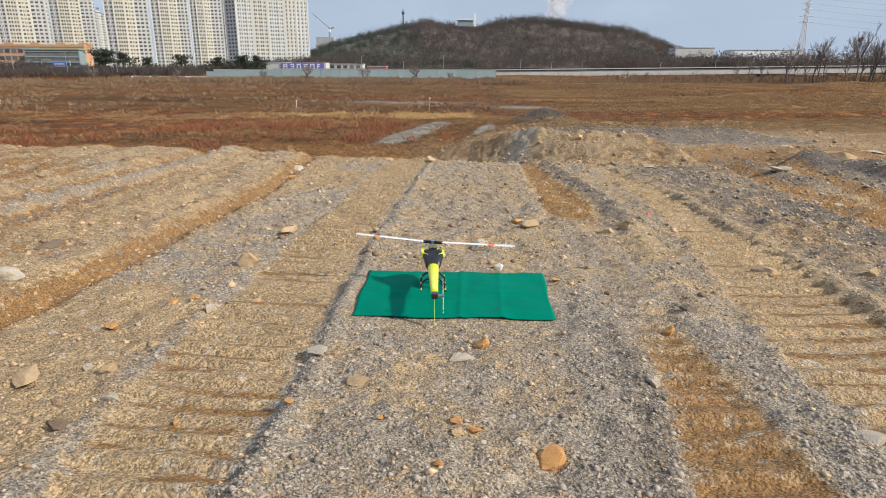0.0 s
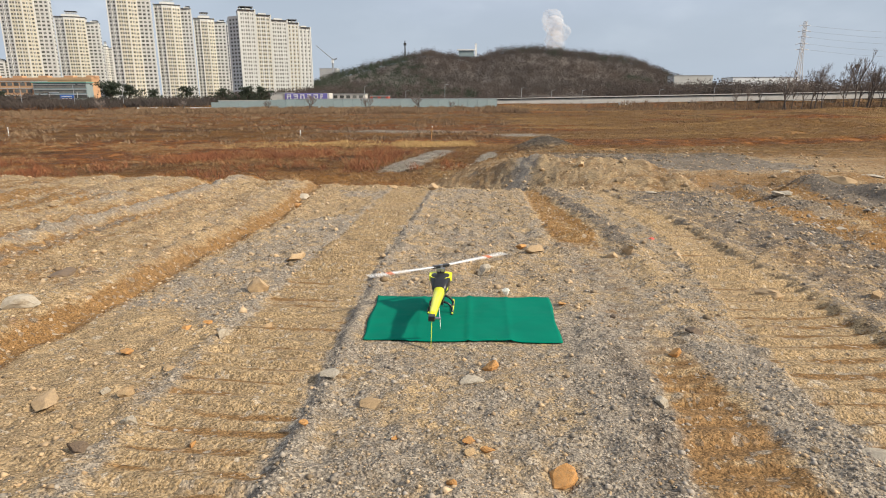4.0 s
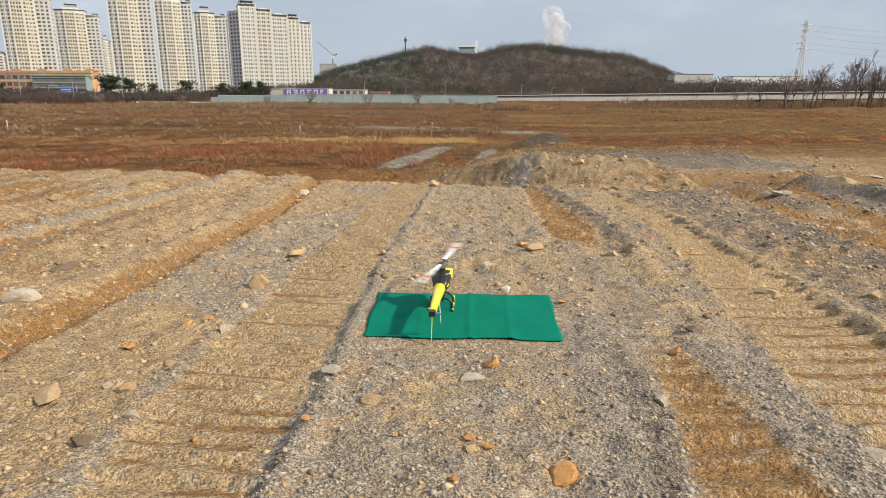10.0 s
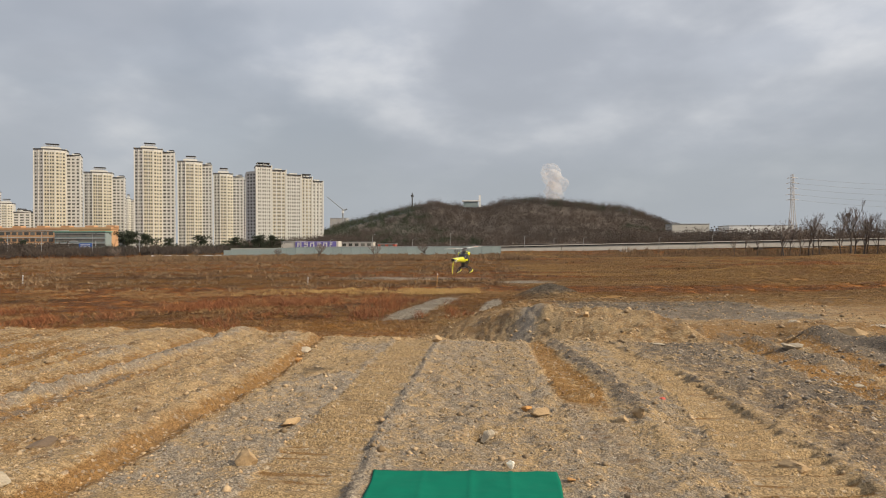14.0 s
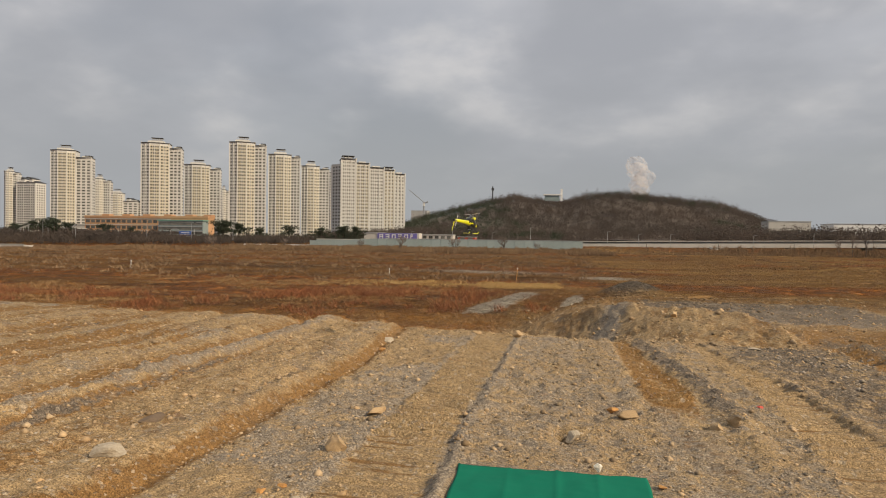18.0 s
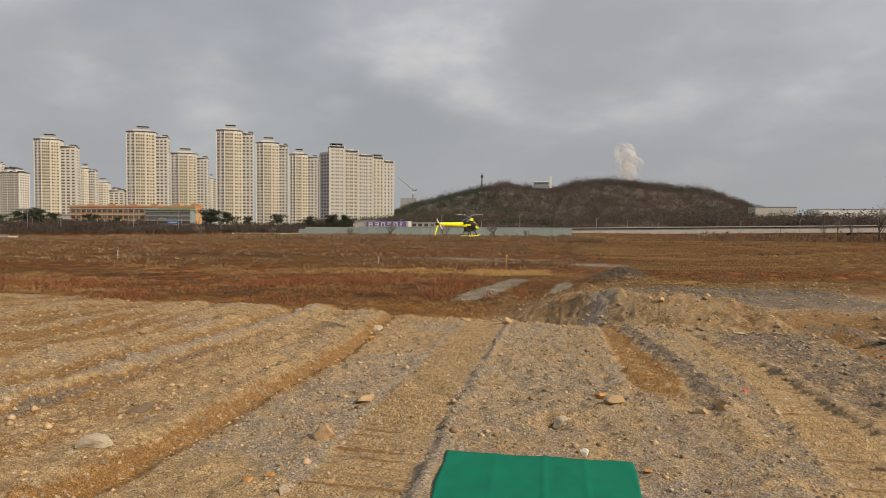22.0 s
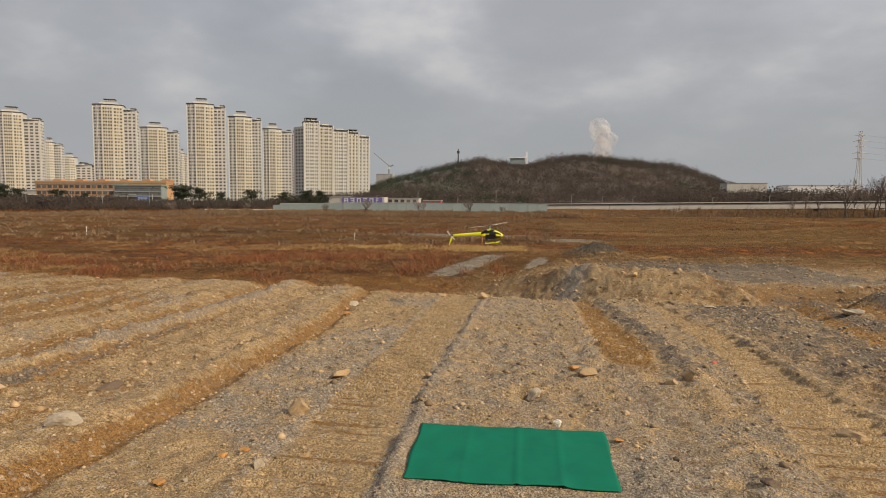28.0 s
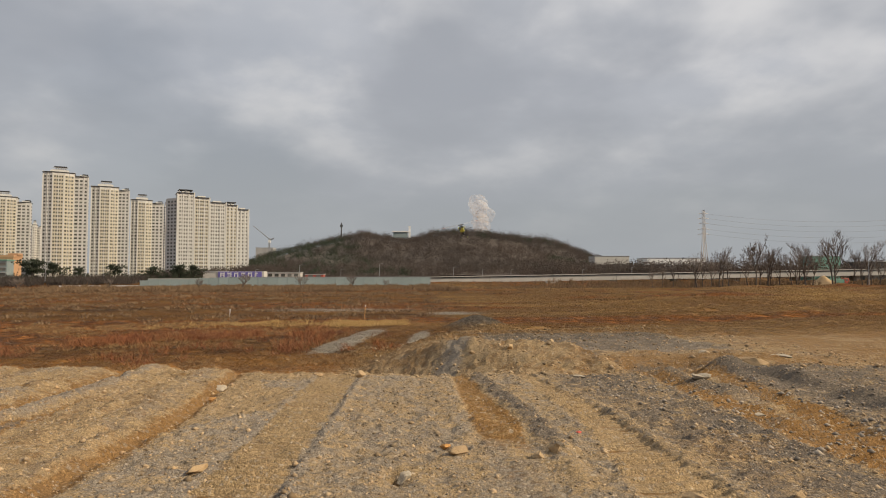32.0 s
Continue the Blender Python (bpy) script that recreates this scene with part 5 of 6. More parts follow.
def school():
    t = thing("school_building", "long orange brick public building with glazed corner block", "building", at=pose(-280, 330, 0))
    part("wall", B(0, 82, 0, 7, -1, 12.4), BRICK, t)
    for k, z in enumerate((2.2, 5.8, 9.4)):
        for q in range(16):
            share("window", SCHOOL_WINDOW, t, pose(2.2 + 3.5 * q, 0, z))
        part("string_course", B(-0.2, 58, -0.25, 0.05, z + 2.1, z + 2.5), PALE_CONC, t)
    part("parapet", B(-0.3, 82.3, -0.3, 7.3, 12.4, 13.6), BRICK, t)
    for x in (10, 24, 38, 52, 66, 78):
        part("roof_house", B(x, x + 5, 2, 6, 13.6, 14.6), BRICK, t)
    g = part("glazed_block", B(54, 82.5, -6, -0.3, -1, 10.6), BLUEGREY, t, "blue-grey block with ribbon windows")
    for z in (0.3, 2.9, 5.5, 8.1):
        part("ribbon_window", B(54.6, 82, -6.15, -5.9, z, z + 1.5), GLASS, g)
        part("ledge", B(54, 82.5, -6.5, -6.0, z + 1.6, z + 1.9), WALL_GREY, g)
    part("canopy_roof", B(53.4, 83, -6.8, 0, 10.6, 11.2), GREENHOUSE, g)


school()


def low_building(x, y, w, d, h, material, label, z=0.0, name="building", windows=0):
    t = thing(name, label, "building", at=pose(x, y, z))
    part("wall", B(0, w, 0, d, -2, h), material, t)
    part("roof", B(-0.3, w + 0.3, -0.3, d + 0.3, h, h + 0.35), WALL_GREY, t)
    if windows:
        one = window_row((w - 1) / windows, 1, 0.6, min(1.4, h * 0.4))
        for k in range(windows):
            share("window", one, t, pose(0.5 + (w - 1) / windows * (k + 0.5), 0, h * 0.55))
    return t


low_building(-310, 345, 26, 14, 8, PALE_CONC, "low pale concrete building beside the flats", windows=8)
low_building(-284, 300, 22, 10, 5, DARK, "dark open shed with flat roof")
low_building(-96.5, 311, 10, 8, 4.8, PALE_CONC, "plain beige industrial building by the road")
low_building(-66, 312, 17, 8, 4.2, PALE_CONC, "pale low workshop with a row of windows", windows=5)
low_building(-47, 316, 9, 8, 3.2, REDROOF, "small red-painted workshop beside the road", windows=2)
low_building(190, 452, 46, 20, 16, WHITE, "long white factory hall beyond the viaduct", windows=10)
low_building(236, 470, 30, 20, 13, WHITE, "long white factory hall beyond the viaduct", windows=6)
low_building(150, 455, 27, 15, 17.5, PALE_CONC, "pale frame building with a ribbed front", windows=9)
low_building(229, 322, 17, 10, 13, GREENHOUSE, "green sheet-metal hall among bare trees")
low_building(260, 322, 40, 14, 10, DARK, "dark flat-roofed industrial hall", windows=5)
low_building(-183, 800, 22, 20, 40, WALL_GREY, "grey office block far behind", windows=8)
low_building(-168, 640, 8, 10, 38, WALL_GREY, "grey slab tower far behind", windows=3)


def sign_board():
    t = thing("sign_board", "long violet-blue signboard with pale lettering on a building front", "sign", at=pose(-86, 300, 1.3))
    part("board", B(0, 20.5, 0, 0.4, 0, 3.4), SIGN_BLUE, t)
    part("back_wall", B(-1, 21.5, 0.45, 8, -4, 3.5), PALE_CONC, t)
    x = 1.0
    strokes = ("tlmr", "tmbr", "tlr", "tmb", "tlbr", "tlm")
    for marks in strokes:
        w = 2.0 if marks != "tlm" else 1.3
        for q in marks:
            x0, x1, z0, z1 = {"t": (0, w, 2.4, 2.85), "m": (0.2, w - 0.2, 1.55, 1.95), "b": (0, w, 0.55, 1.0), "l": (0, 0.45, 0.7, 2.3), "r": (w - 0.45, w, 0.5, 3.0)}[q]
            part("letter_bar", B(x + x0, x + x1, -0.12, -0.004, z0, z1), WHITE, t)
        x += 3.25


sign_board()


def barrier():
    """The noise barrier along the road: posts and pale green panels, one lower stretch."""
    t = thing("noise_barrier", "long pale green roadside noise barrier", "wall", at=pose(0, 260, 0))
    panel, post = None, None
    for k in range(38):
        x = -138 + 4 * k
        low = x < -106
        if low:
            part("rail", B(x, x + 3.96, 0, 0.2, -2.1, -1.3), WHITE, t)
            continue
        drop = -1.2 * step(-70, -106, x)
        if panel is None:
            panel = part("panel", B(0, 3.8, 0, 0.25, -2.6, 1.9, 0.03), BARRIER, t)
            post = part("post", B(3.8, 3.98, -0.08, 0.33, -2.6, 1.93), BARRIER, t)
            panel.location = post.location = (x, 0, drop)
        else:
            share("panel", panel.data, t, pose(x, 0, drop))
            share("post", post.data, t, pose(x, 0, drop))
    part("coping", B(-78, 13.8, -0.1, 0.4, 1.93, 2.1), GALV, t)
    r = thing("retaining_wall", "low concrete retaining wall with coping beside the road", "wall", at=pose(0, 268, 0))
    part("wall", B(-106, -70, 0, 0.5, -2, 1.2), BARRIER, r)
    part("coping", B(-106, -70, -0.1, 0.6, 1.2, 1.5), PALE_CONC, r)


barrier()


def viaduct():
    t = thing("viaduct", "long concrete viaduct with parapet on short piers", "bridge", at=pose(13, 284, 0, 0, 0, -1.5) @ pose(0, 0, 0, 0, -0.9, 0))
    for k in range(14):
        x = 30 * k
        part("girder", B(x, x + 29.8, -0.9, 9, -1.0, 0.75), PALE_CONC, t)
        part("deck_edge", B(x, x + 29.95, -0.6, 10, 0.75, 1.25), CONCRETE, t)
        # dark strip that stands in for the shaded gap below the parapet
        part("railing_panel", B(x, x + 29.95, -0.5, -0.4, 1.25, 1.7), DARK, t)
        part("parapet", B(x, x + 29.95, -1.2, -0.3, 1.7, 2.05), PALE_CONC, t)
        part("pier", B(x - 1.2, x + 1.2, 2, 7, -8, -1.0), CONCRETE, t)
    t2 = thing("site_hut", "small white site cabin under the viaduct", "hut", at=pose(67, 270, -2.3))
    part("body", B(0, 5, 0, 3, 0, 2.2), WHITE, t2)
    part("roof", B(-0.2, 5.2, -0.2, 3.2, 2.2, 2.4), GALV, t2)


viaduct()


def lamp_post(x, y, h, z=-1.0, arm=1):
    t = thing("street_lamp", "slim grey street lamp beside the road", "street lamp", "street lamps", pose(x, y, z))
    part("pole", tube(bmesh.new(), [(0, 0, 0), (0, 0, h)], 0.12, 0.07, 6), GALV, t)
    part("arm", tube(bmesh.new(), [(0, 0, h), (arm * 1.6, 0, h + 0.3)], 0.06, 0.05, 6), GALV, t)
    part("head", B(arm * 1.5, arm * 2.3, -0.15, 0.15, h + 0.2, h + 0.4), DARK, t)


for x, h in ((-43, 7), (-25, 5), (-8, 7.5), (-62, 5), (25, 6), (38, 5), (51, 5), (84, 5), (107, 6), (-150, 8), (-172, 8), (-196, 9), (-212, 8), (-236, 9), (-255, 9)):
    lamp_post(x, 272, h, 0.2)
lamp_post(163, 200, 12.5, -2.0)


def pylon():
    t = thing("power_pylon", "tall pale lattice power pylon", "pylon", at=pose(312, 600, 0))
    for s in (-1, 1):
        for d in (-1, 1):
            part("leg", tube(bmesh.new(), [(s * 3.6, d * 3.6, 0), (s * 1.2, d * 1.2, 40), (s * 0.9, d * 0.9, 70)], 0.35, 0.25, 5), PYLON_M, t)
    for k in range(14):
        z = 3 + 4.8 * k
        w = 3.6 - 2.4 * min(1, z / 40)
        w2 = 3.6 - 2.4 * min(1, (z + 4.8) / 40)
        part("brace", tube(bmesh.new(), [(-w, -w, z), (w2, -w2, z + 4.8)], 0.16, seg=4), PYLON_M, t)
        part("brace", tube(bmesh.new(), [(w, -w, z), (-w2, -w2, z + 4.8)], 0.16, seg=4), PYLON_M, t)
    for z, w in ((66, 5), (61, 6), (56, 5), (50, 6.5), (45, 6)):
        part("cross_arm", tube(bmesh.new(), [(-w, 0, z), (0, 0, z + 1), (w, 0, z)], 0.3, seg=5), PYLON_M, t)
    for z, w in ((66, 5), (61, 6), (56, 5), (50, 6.5), (45, 6)):
        pts = [(w + 260 * k / 16, -60 * k / 16, z - 11 * 4 * (k / 16) * (1 - k / 16) + 2 * k / 16) for k in range(17)]
        part("wire", tube(bmesh.new(), pts, 0.08, seg=4), GALV, t)


pylon()


def crane():
    t = thing("tower_crane", "grey tower crane far behind the flats", "crane", at=pose(-145, 700, 0))
    part("tower", B(-0.8, 0.8, -0.8, 0.8, 0, 46), GALV, t)
    part("jib", tube(bmesh.new(), [(1.5, 0, 44), (-18, 0, 60)], 0.6, 0.4, 5), GALV, t)
    part("counter_jib", tube(bmesh.new(), [(0, 0, 44), (5, 0, 46)], 0.9, 0.9, 5), GALV, t)
    part("cab", B(-1.2, 1.2, -1.2, 1.2, 41, 44), WHITE, t)


crane()


# ---- hill ----
RIDGELINE = [(-175, 0), (-150, 14), (-130, 27), (-109, 33), (-80, 40), (-58, 45.5), (-35, 49), (-8, 45), (10, 42), (32, 48), (52, 52.5), (76, 53), (100, 49), (132, 45), (157, 43), (178, 34), (197, 25), (215, 19), (240, 9), (265, 0)]


def hill_z(x, y):
    r = np.interp(x, [p[0] for p in RIDGELINE], [p[1] for p in RIDGELINE]) - 5.5
    v = (y - 650) / 150
    return np.maximum(-1.0, r * np.exp(-v * v * 1.3) + 3.0 * (fbm(x, y, 0.03, 3) - 0.5)) * 1.0


def build_hill():
    xs, ys = np.arange(-200, 300, 5.0), np.arange(430, 880, 8.0)
    X, Y = np.meshgrid(xs, ys)
    z = hill_z(X.ravel(), Y.ravel())
    nx, ny = len(xs), len(ys)
    i = (np.arange(ny - 1)[:, None] * nx + np.arange(nx - 1)).ravel()
    me = arrays_to_mesh("hill", np.stack([X.ravel(), Y.ravel(), z], 1), np.stack([i, i + 1, i + nx + 1, i + nx], 1), HILLSOIL)
    tagged(new("hill", me), "low wooded hill in winter brown", "hill", kind="structure")


build_hill()


def leafy(name, n, where, zf, height, width, blades, material, label, category, seed, lean=0.35, blade=0.5, slim=1.0):
    """Clumps of upright slivers (twigs, stems or needles) in one mesh."""
    g = np.random.default_rng(seed)
    x, y = where(g, n)
    n = len(x)
    z = zf(x, y)
    h = height * (0.55 + 0.8 * g.random(n))
    k = blades
    a, r = g.random((n, k)) * math.tau, np.sqrt(g.random((n, k))) * width * (0.6 + 0.8 * g.random((n, 1)))
    f0 = g.random((n, k)) * 0.5
    f1 = f0 + blade * (0.5 + g.random((n, k)))
    bx, by = x[:, None] + r * np.cos(a) * (1 - 0.3 * f0), y[:, None] + r * np.sin(a)
    dome = np.sqrt(np.clip(1 - (r / (width * 1.5)) ** 2, 0.05, 1))
    z0, z1 = z[:, None] + h[:, None] * f0 * dome, z[:, None] + h[:, None] * np.minimum(f1, 1.0) * dome
    w = slim * width * (0.16 + 0.2 * g.random((n, k)))
    tilt = (g.random((n, k)) - 0.5) * lean * h[:, None]
    b = g.random((n, k)) * math.tau
    cx, cy = np.cos(b) * w, np.sin(b) * w
    v = np.stack([np.stack([bx - cx, by - cy, z0], 2), np.stack([bx + cx, by + cy, z0], 2), np.stack([bx + tilt + cx * 0.3, by + tilt * 0.4, z1], 2)], 2).reshape(-1, 3)
    f = np.arange(n * k * 3).reshape(-1, 3)
    return tagged(new(name, arrays_to_mesh(name, v, f, material)), label, category, kind="stuff")


def clumps(name, n, where, zf, height, width, k, material, label, category, seed, size=0.8):
    """Rounded tree crowns made of many small, freely turned flakes, in one mesh."""
    g = np.random.default_rng(seed)
    x, y = where(g, n)
    n = len(x)
    z, h = zf(x, y), height * (0.6 + 0.6 * g.random(n))
    d = g.normal(size=(n, k, 3))
    d = d / np.linalg.norm(d, axis=2, keepdims=True) * (g.random((n, k, 1)) ** 0.4)
    wd = width * (0.7 + 0.6 * g.random((n, 1)))
    c = np.stack([x[:, None] + d[..., 0] * wd, y[:, None] + d[..., 1] * wd, z[:, None] + h[:, None] * (0.55 + 0.45 * d[..., 2])], 2)
    a, b = g.normal(size=(n, k, 3)), g.normal(size=(n, k, 3))
    a, b = a / np.linalg.norm(a, axis=2, keepdims=True) * size, b / np.linalg.norm(b, axis=2, keepdims=True) * size
    v = np.stack([c + a, c - a * 0.6 + b * 0.7, c - b], 2).reshape(-1, 3)
    return tagged(new(name, arrays_to_mesh(name, v, np.arange(n * k * 3).reshape(-1, 3), material)), label, category, kind="stuff")


def on_hill(share_pine):
    def where(g, n):
        x, y = -175 + 440 * g.random(n), 410 + 285 * g.random(n)
        pine = fbm(x, y, 0.02, 3) + 0.22 * step(40, -120, x) + 0.16 * step(600, 650, y) * step(20, 60, x) * step(140, 100, x)
        k = (hill_z(x, y) > -0.95) & ((pine > 0.61) if share_pine else (pine <= 0.66))
        return x[k], y[k]
    return where


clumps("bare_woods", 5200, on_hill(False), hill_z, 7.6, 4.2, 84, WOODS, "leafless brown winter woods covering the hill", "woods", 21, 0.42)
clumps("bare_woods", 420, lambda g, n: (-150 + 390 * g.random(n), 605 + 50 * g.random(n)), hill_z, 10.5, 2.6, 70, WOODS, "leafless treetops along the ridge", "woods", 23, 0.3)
clumps("pine_woods", 3600, on_hill(True), hill_z, 7.5, 3.2, 54, PINE, "dark green pines among the winter woods", "woods", 22, 0.5)

m = thing("radio_mast", "thin dark mast on the hilltop", "mast", at=pose(-57, 620, 43))
part("pole", tube(bmesh.new(), [(0, 0, 0), (0, 0, 14)], 0.8, 0.5, 6), DARK, m)
part("aerial", B(-1.3, 1.3, -0.4, 0.4, 9.5, 12), DARK, m)
m = thing("hilltop_pavilion", "white flat-roofed hilltop pavilion with a thin tower", "building", at=pose(-6, 600, 41.0))
part("roof", B(0, 17, 0, 8, 5.2, 6.3), WHITE, m)
part("wall", B(1.5, 15.5, 1, 7, 0, 5.2), BLUEGREY, m)
part("tower", B(16.5, 18.5, 2, 4, 0, 11.5), WHITE, m)

# ---- steam plume, behind the hill ----
PUFFS = []


def build_plume():
    g = random.Random(5)
    t = thing("steam_plume", "pale drifting column of steam behind the hill", "steam", at=pose(174, 1200, 60))
    me = []
    for k in range(5):
        bm = bmesh.new()
        bmesh.ops.create_icosphere(bm, subdivisions=4, radius=1)
        for v in bm.verts:
            v.co *= 1 + 0.28 * noise.fractal(v.co * 1.3 + Vector((k * 9, 0, 0)), 0.9, 2.1, 4)
        q = bpy.data.meshes.new("puff")
        bm.to_mesh(q)
        bm.free()
        q.materials.append(STEAM)
        q.polygons.foreach_set("use_smooth", [True] * len(q.polygons))
        me.append(q)
    for k in range(13):
        f = k / 12
        r = 9.0 + 9.0 * f ** 0.6
        p = share("puff", me[k % 5], t, pose(g.uniform(-6, 6) * (0.5 + f) - 3 * f, g.uniform(-3, 3), -58 + 142 * f, g.uniform(0, 360), g.uniform(0, 360), 0) @ Matrix.Diagonal((r, r, r * 1.1, 1)))
        PUFFS.append(p)
    return t


PLUME = build_plume()


# ---- field plants ----
def in_box(x0, x1, y0, y1, keep=None):
    def where(g, n):
        x, y = x0 + (x1 - x0) * g.random(n), y0 + (y1 - y0) * g.random(n)
        k = g.random(n) < (keep(x, y) if keep else 1)
        return x[k], y[k]
    return where


def dry(x, y):
    a, b = zones(x, y)
    return a[:, 2] * step(0.4, 0.6, fbm(x, y, 0.25, 3)) * (1 - b[:, 1])


def rusty(x, y):
    return np.clip(bump_at(x, y, -11, 42, 9, 5) + bump_at(x, y, -28, 36, 15, 4), 0, 1) * step(0.34, 0.6, fbm(x, y, 0.22, 3)) * (1 - step(0.1, 0.3, zones(x, y)[1][:, 1]))


gzd = lambda x, y: ground_z(x, y)
leafy("dry_weeds", 15000, in_box(-45, 8, 24, 62, dry), gzd, 0.2, 0.2, 10, DRYGRASS, "dry tan weeds scattered over the low field", "weeds", 31, 1.2, 0.8, 0.3)
leafy("red_weeds", 9000, in_box(-48, 0, 29, 56, rusty), gzd, 0.55, 0.5, 20, REDGRASS, "rust-red dry weeds in the low field", "weeds", 32, 1.1, 0.8, 0.16)
leafy("dry_weeds", 9000, in_box(-170, 60, 60, 195, dry), gzd, 0.5, 0.8, 12, REED, "brown dry weeds further out in the field", "weeds", 33, 1.2, 0.8, 0.35)
leafy("dry_weeds", 1300, in_box(-24, 1, 54, 61, lambda x, y: step(0.45, 0.62, fbm(x * 0.5, y, 0.3, 3)) * step(-24, -6, x)), gzd, 0.35, 0.5, 12, STRAW, "straw-yellow dry grass beside the red weeds", "weeds", 45, 1.2, 0.8, 0.2)
leafy("reeds", 4200, in_box(-75, 20, 190, 256, lambda x, y: step(0.35, 0.6, fbm(x, y, 0.05, 3))), gzd, 1.3, 1.2, 24, REED, "brown winter reeds and brush before the noise barrier", "reeds", 34, 1.0, 0.7, 0.3)
leafy("reeds", 5200, in_box(-290, -75, 190, 256, lambda x, y: step(0.3, 0.55, fbm(x, y, 0.05, 3))), gzd, 1.5, 1.2, 24, REED, "dark brown winter brush before the noise barrier", "reeds", 44, 1.0, 0.7, 0.35)
leafy("brush", 3200, in_box(20, 330, 222, 278), gzd, 0.75, 0.9, 10, REED, "brown leafless brush below the viaduct", "brush", 35, 0.8, 0.7, 0.4)
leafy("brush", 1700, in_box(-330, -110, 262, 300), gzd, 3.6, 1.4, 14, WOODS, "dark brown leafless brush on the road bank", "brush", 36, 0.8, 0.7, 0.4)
leafy("brush", 1000, in_box(60, 320, 238, 270), gzd, 2.6, 0.7, 16, REED, "leafless thicket below the viaduct", "brush", 41, 0.6, 0.5, 0.5)
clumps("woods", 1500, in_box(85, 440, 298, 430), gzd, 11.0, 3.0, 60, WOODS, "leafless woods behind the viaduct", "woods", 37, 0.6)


# ---- trees ----
TWIG_R = 0.015


def bare_tree(seed, height, spread, levels=5, splits=3, lean=0.0):
    """Trunk with forking limbs, and a crown of fine twigs: two meshes."""
    g = random.Random(seed)
    trunk, crown = bmesh.new(), bmesh.new()

    def grow_limb(p, d, length, r, level):
        pts, q = [p], p
        n = 3 if level < 4 else 1
        for _ in range(n):
            d = (d + Vector((g.uniform(-1, 1), g.uniform(-1, 1), g.uniform(-0.3, 0.6))) * 0.15).normalized()
            q = q + d * length / n
            pts.append(q)
        r = max(r, TWIG_R)
        tube(trunk if level < 2 else crown, pts, r, max(r * 0.62, TWIG_R * 0.8), 6 if level < 2 else 3, cap=False)
        if level >= levels:
            return
        for k in range(splits if level else splits + 3):
            f = g.uniform(0.25, 1.0)
            base = pts[min(1, n - 1)].lerp(pts[-1], f)
            side = Vector((g.uniform(-1, 1), g.uniform(-1, 1), 0)).normalized()
            nd = (d * 0.8 + side * spread * g.uniform(0.5, 1.1) + Vector((0, 0, 0.3))).normalized()
            grow_limb(base, nd, length * g.uniform(0.52, 0.74), r * g.uniform(0.5, 0.62), level + 1)

    for q in range(g.choice((1, 2, 2))):
        way = Vector((g.uniform(-0.25, 0.25), g.uniform(-0.2, 0.2), 1)).normalized()
        grow_limb(Vector((0.3 * q, 0, -0.3)), way, height * g.uniform(0.40, 0.46), height * 0.015, 0)
    return trunk, crown


def plant_tree(seed, height, spread, label, category="tree", name="bare_tree", levels=5, splits=3):
    t = thing(name, label, category, "leafless trees" if name == "bare_tree" else "field shrubs")
    a, b = bare_tree(seed, height, spread, levels, splits)
    part("trunk", a, BARK, t, smooth=True)
    part("crown", b, TWIG, t)
    return t


BARE = [plant_tree(s, h, sp, "tall leafless tree with a spreading twiggy crown") for s, h, sp in ((1, 15, 0.62), (2, 15, 0.52), (3, 15, 0.72))]
spots = [(115, 0, 14), (126, 1, 12), (132, 2, 15), (139, 1, 17), (143, 0, 15), (150, 2, 13), (157, 0, 14), (160, 1, 12), (166, 2, 15), (172, 1, 19), (176.5, 0, 19), (184, 2, 15), (119, 2, 9), (148, 1, 11), (190, 0, 12), (205, 1, 15), (221, 2, 15), (236, 0, 16), (104, 2, 7), (110, 1, 9), (122, 0, 10), (129, 2, 13), (135.5, 0, 13), (146, 1, 14), (153, 0, 13), (154, 2, 11), (162, 0, 13), (168, 2, 12), (180, 1, 14), (187, 2, 11), (194, 1, 10), (199, 2, 12), (212, 0, 13), (228, 1, 14), (99, 0, 6), (118, 1, 11)]
for k, (x, which, h) in enumerate(spots):
    src = BARE[which]
    y = 232 + (k * 37 % 11) - 5
    if k < 3:
        BARE[k].matrix_basis = pose(x, y, gz(x, y), 0, 0, k * 67)
    else:
        ob = copy_thing(src, pose(x, y, gz(x, y), 0, 0, k * 67))
        ob.scale = (h / 13, h / 13, h / 11.5)
SHRUB = plant_tree(9, 5.0, 0.9, "leafless field shrub with forking stems", "shrub", "shrub", 4, 3)
for k, (x, y, s) in enumerate(((-51, 205, 1.0), (-31, 203, 0.9), (-15, 215, 1.0), (-70, 222, 0.7), (-5, 230, 0.6), (-98, 215, 0.7), (-118, 200, 0.8))):
    if k == 0:
        SHRUB.matrix_basis = pose(x, y, gz(x, y))
        SHRUB.scale = (1.5,) * 3
    else:
        copy_thing(SHRUB, pose(x, y, gz(x, y), 0, 0, 80 * k)).scale = (1.5 * s,) * 3
nest = link_bm("bird_nest", bmesh.new(), BARK)
bm = bmesh.new()
bmesh.ops.create_icosphere(bm, subdivisions=2, radius=0.8)
for v in bm.verts:
    v.co *= 1 + 0.3 * noise.noise(v.co * 4)
bm.to_mesh(nest.data)
bm.free()
nest.location = (140.2, 231, gz(140, 231) + 15.0)
tagged(nest, "dark twig nest high in a leafless tree", "nest")


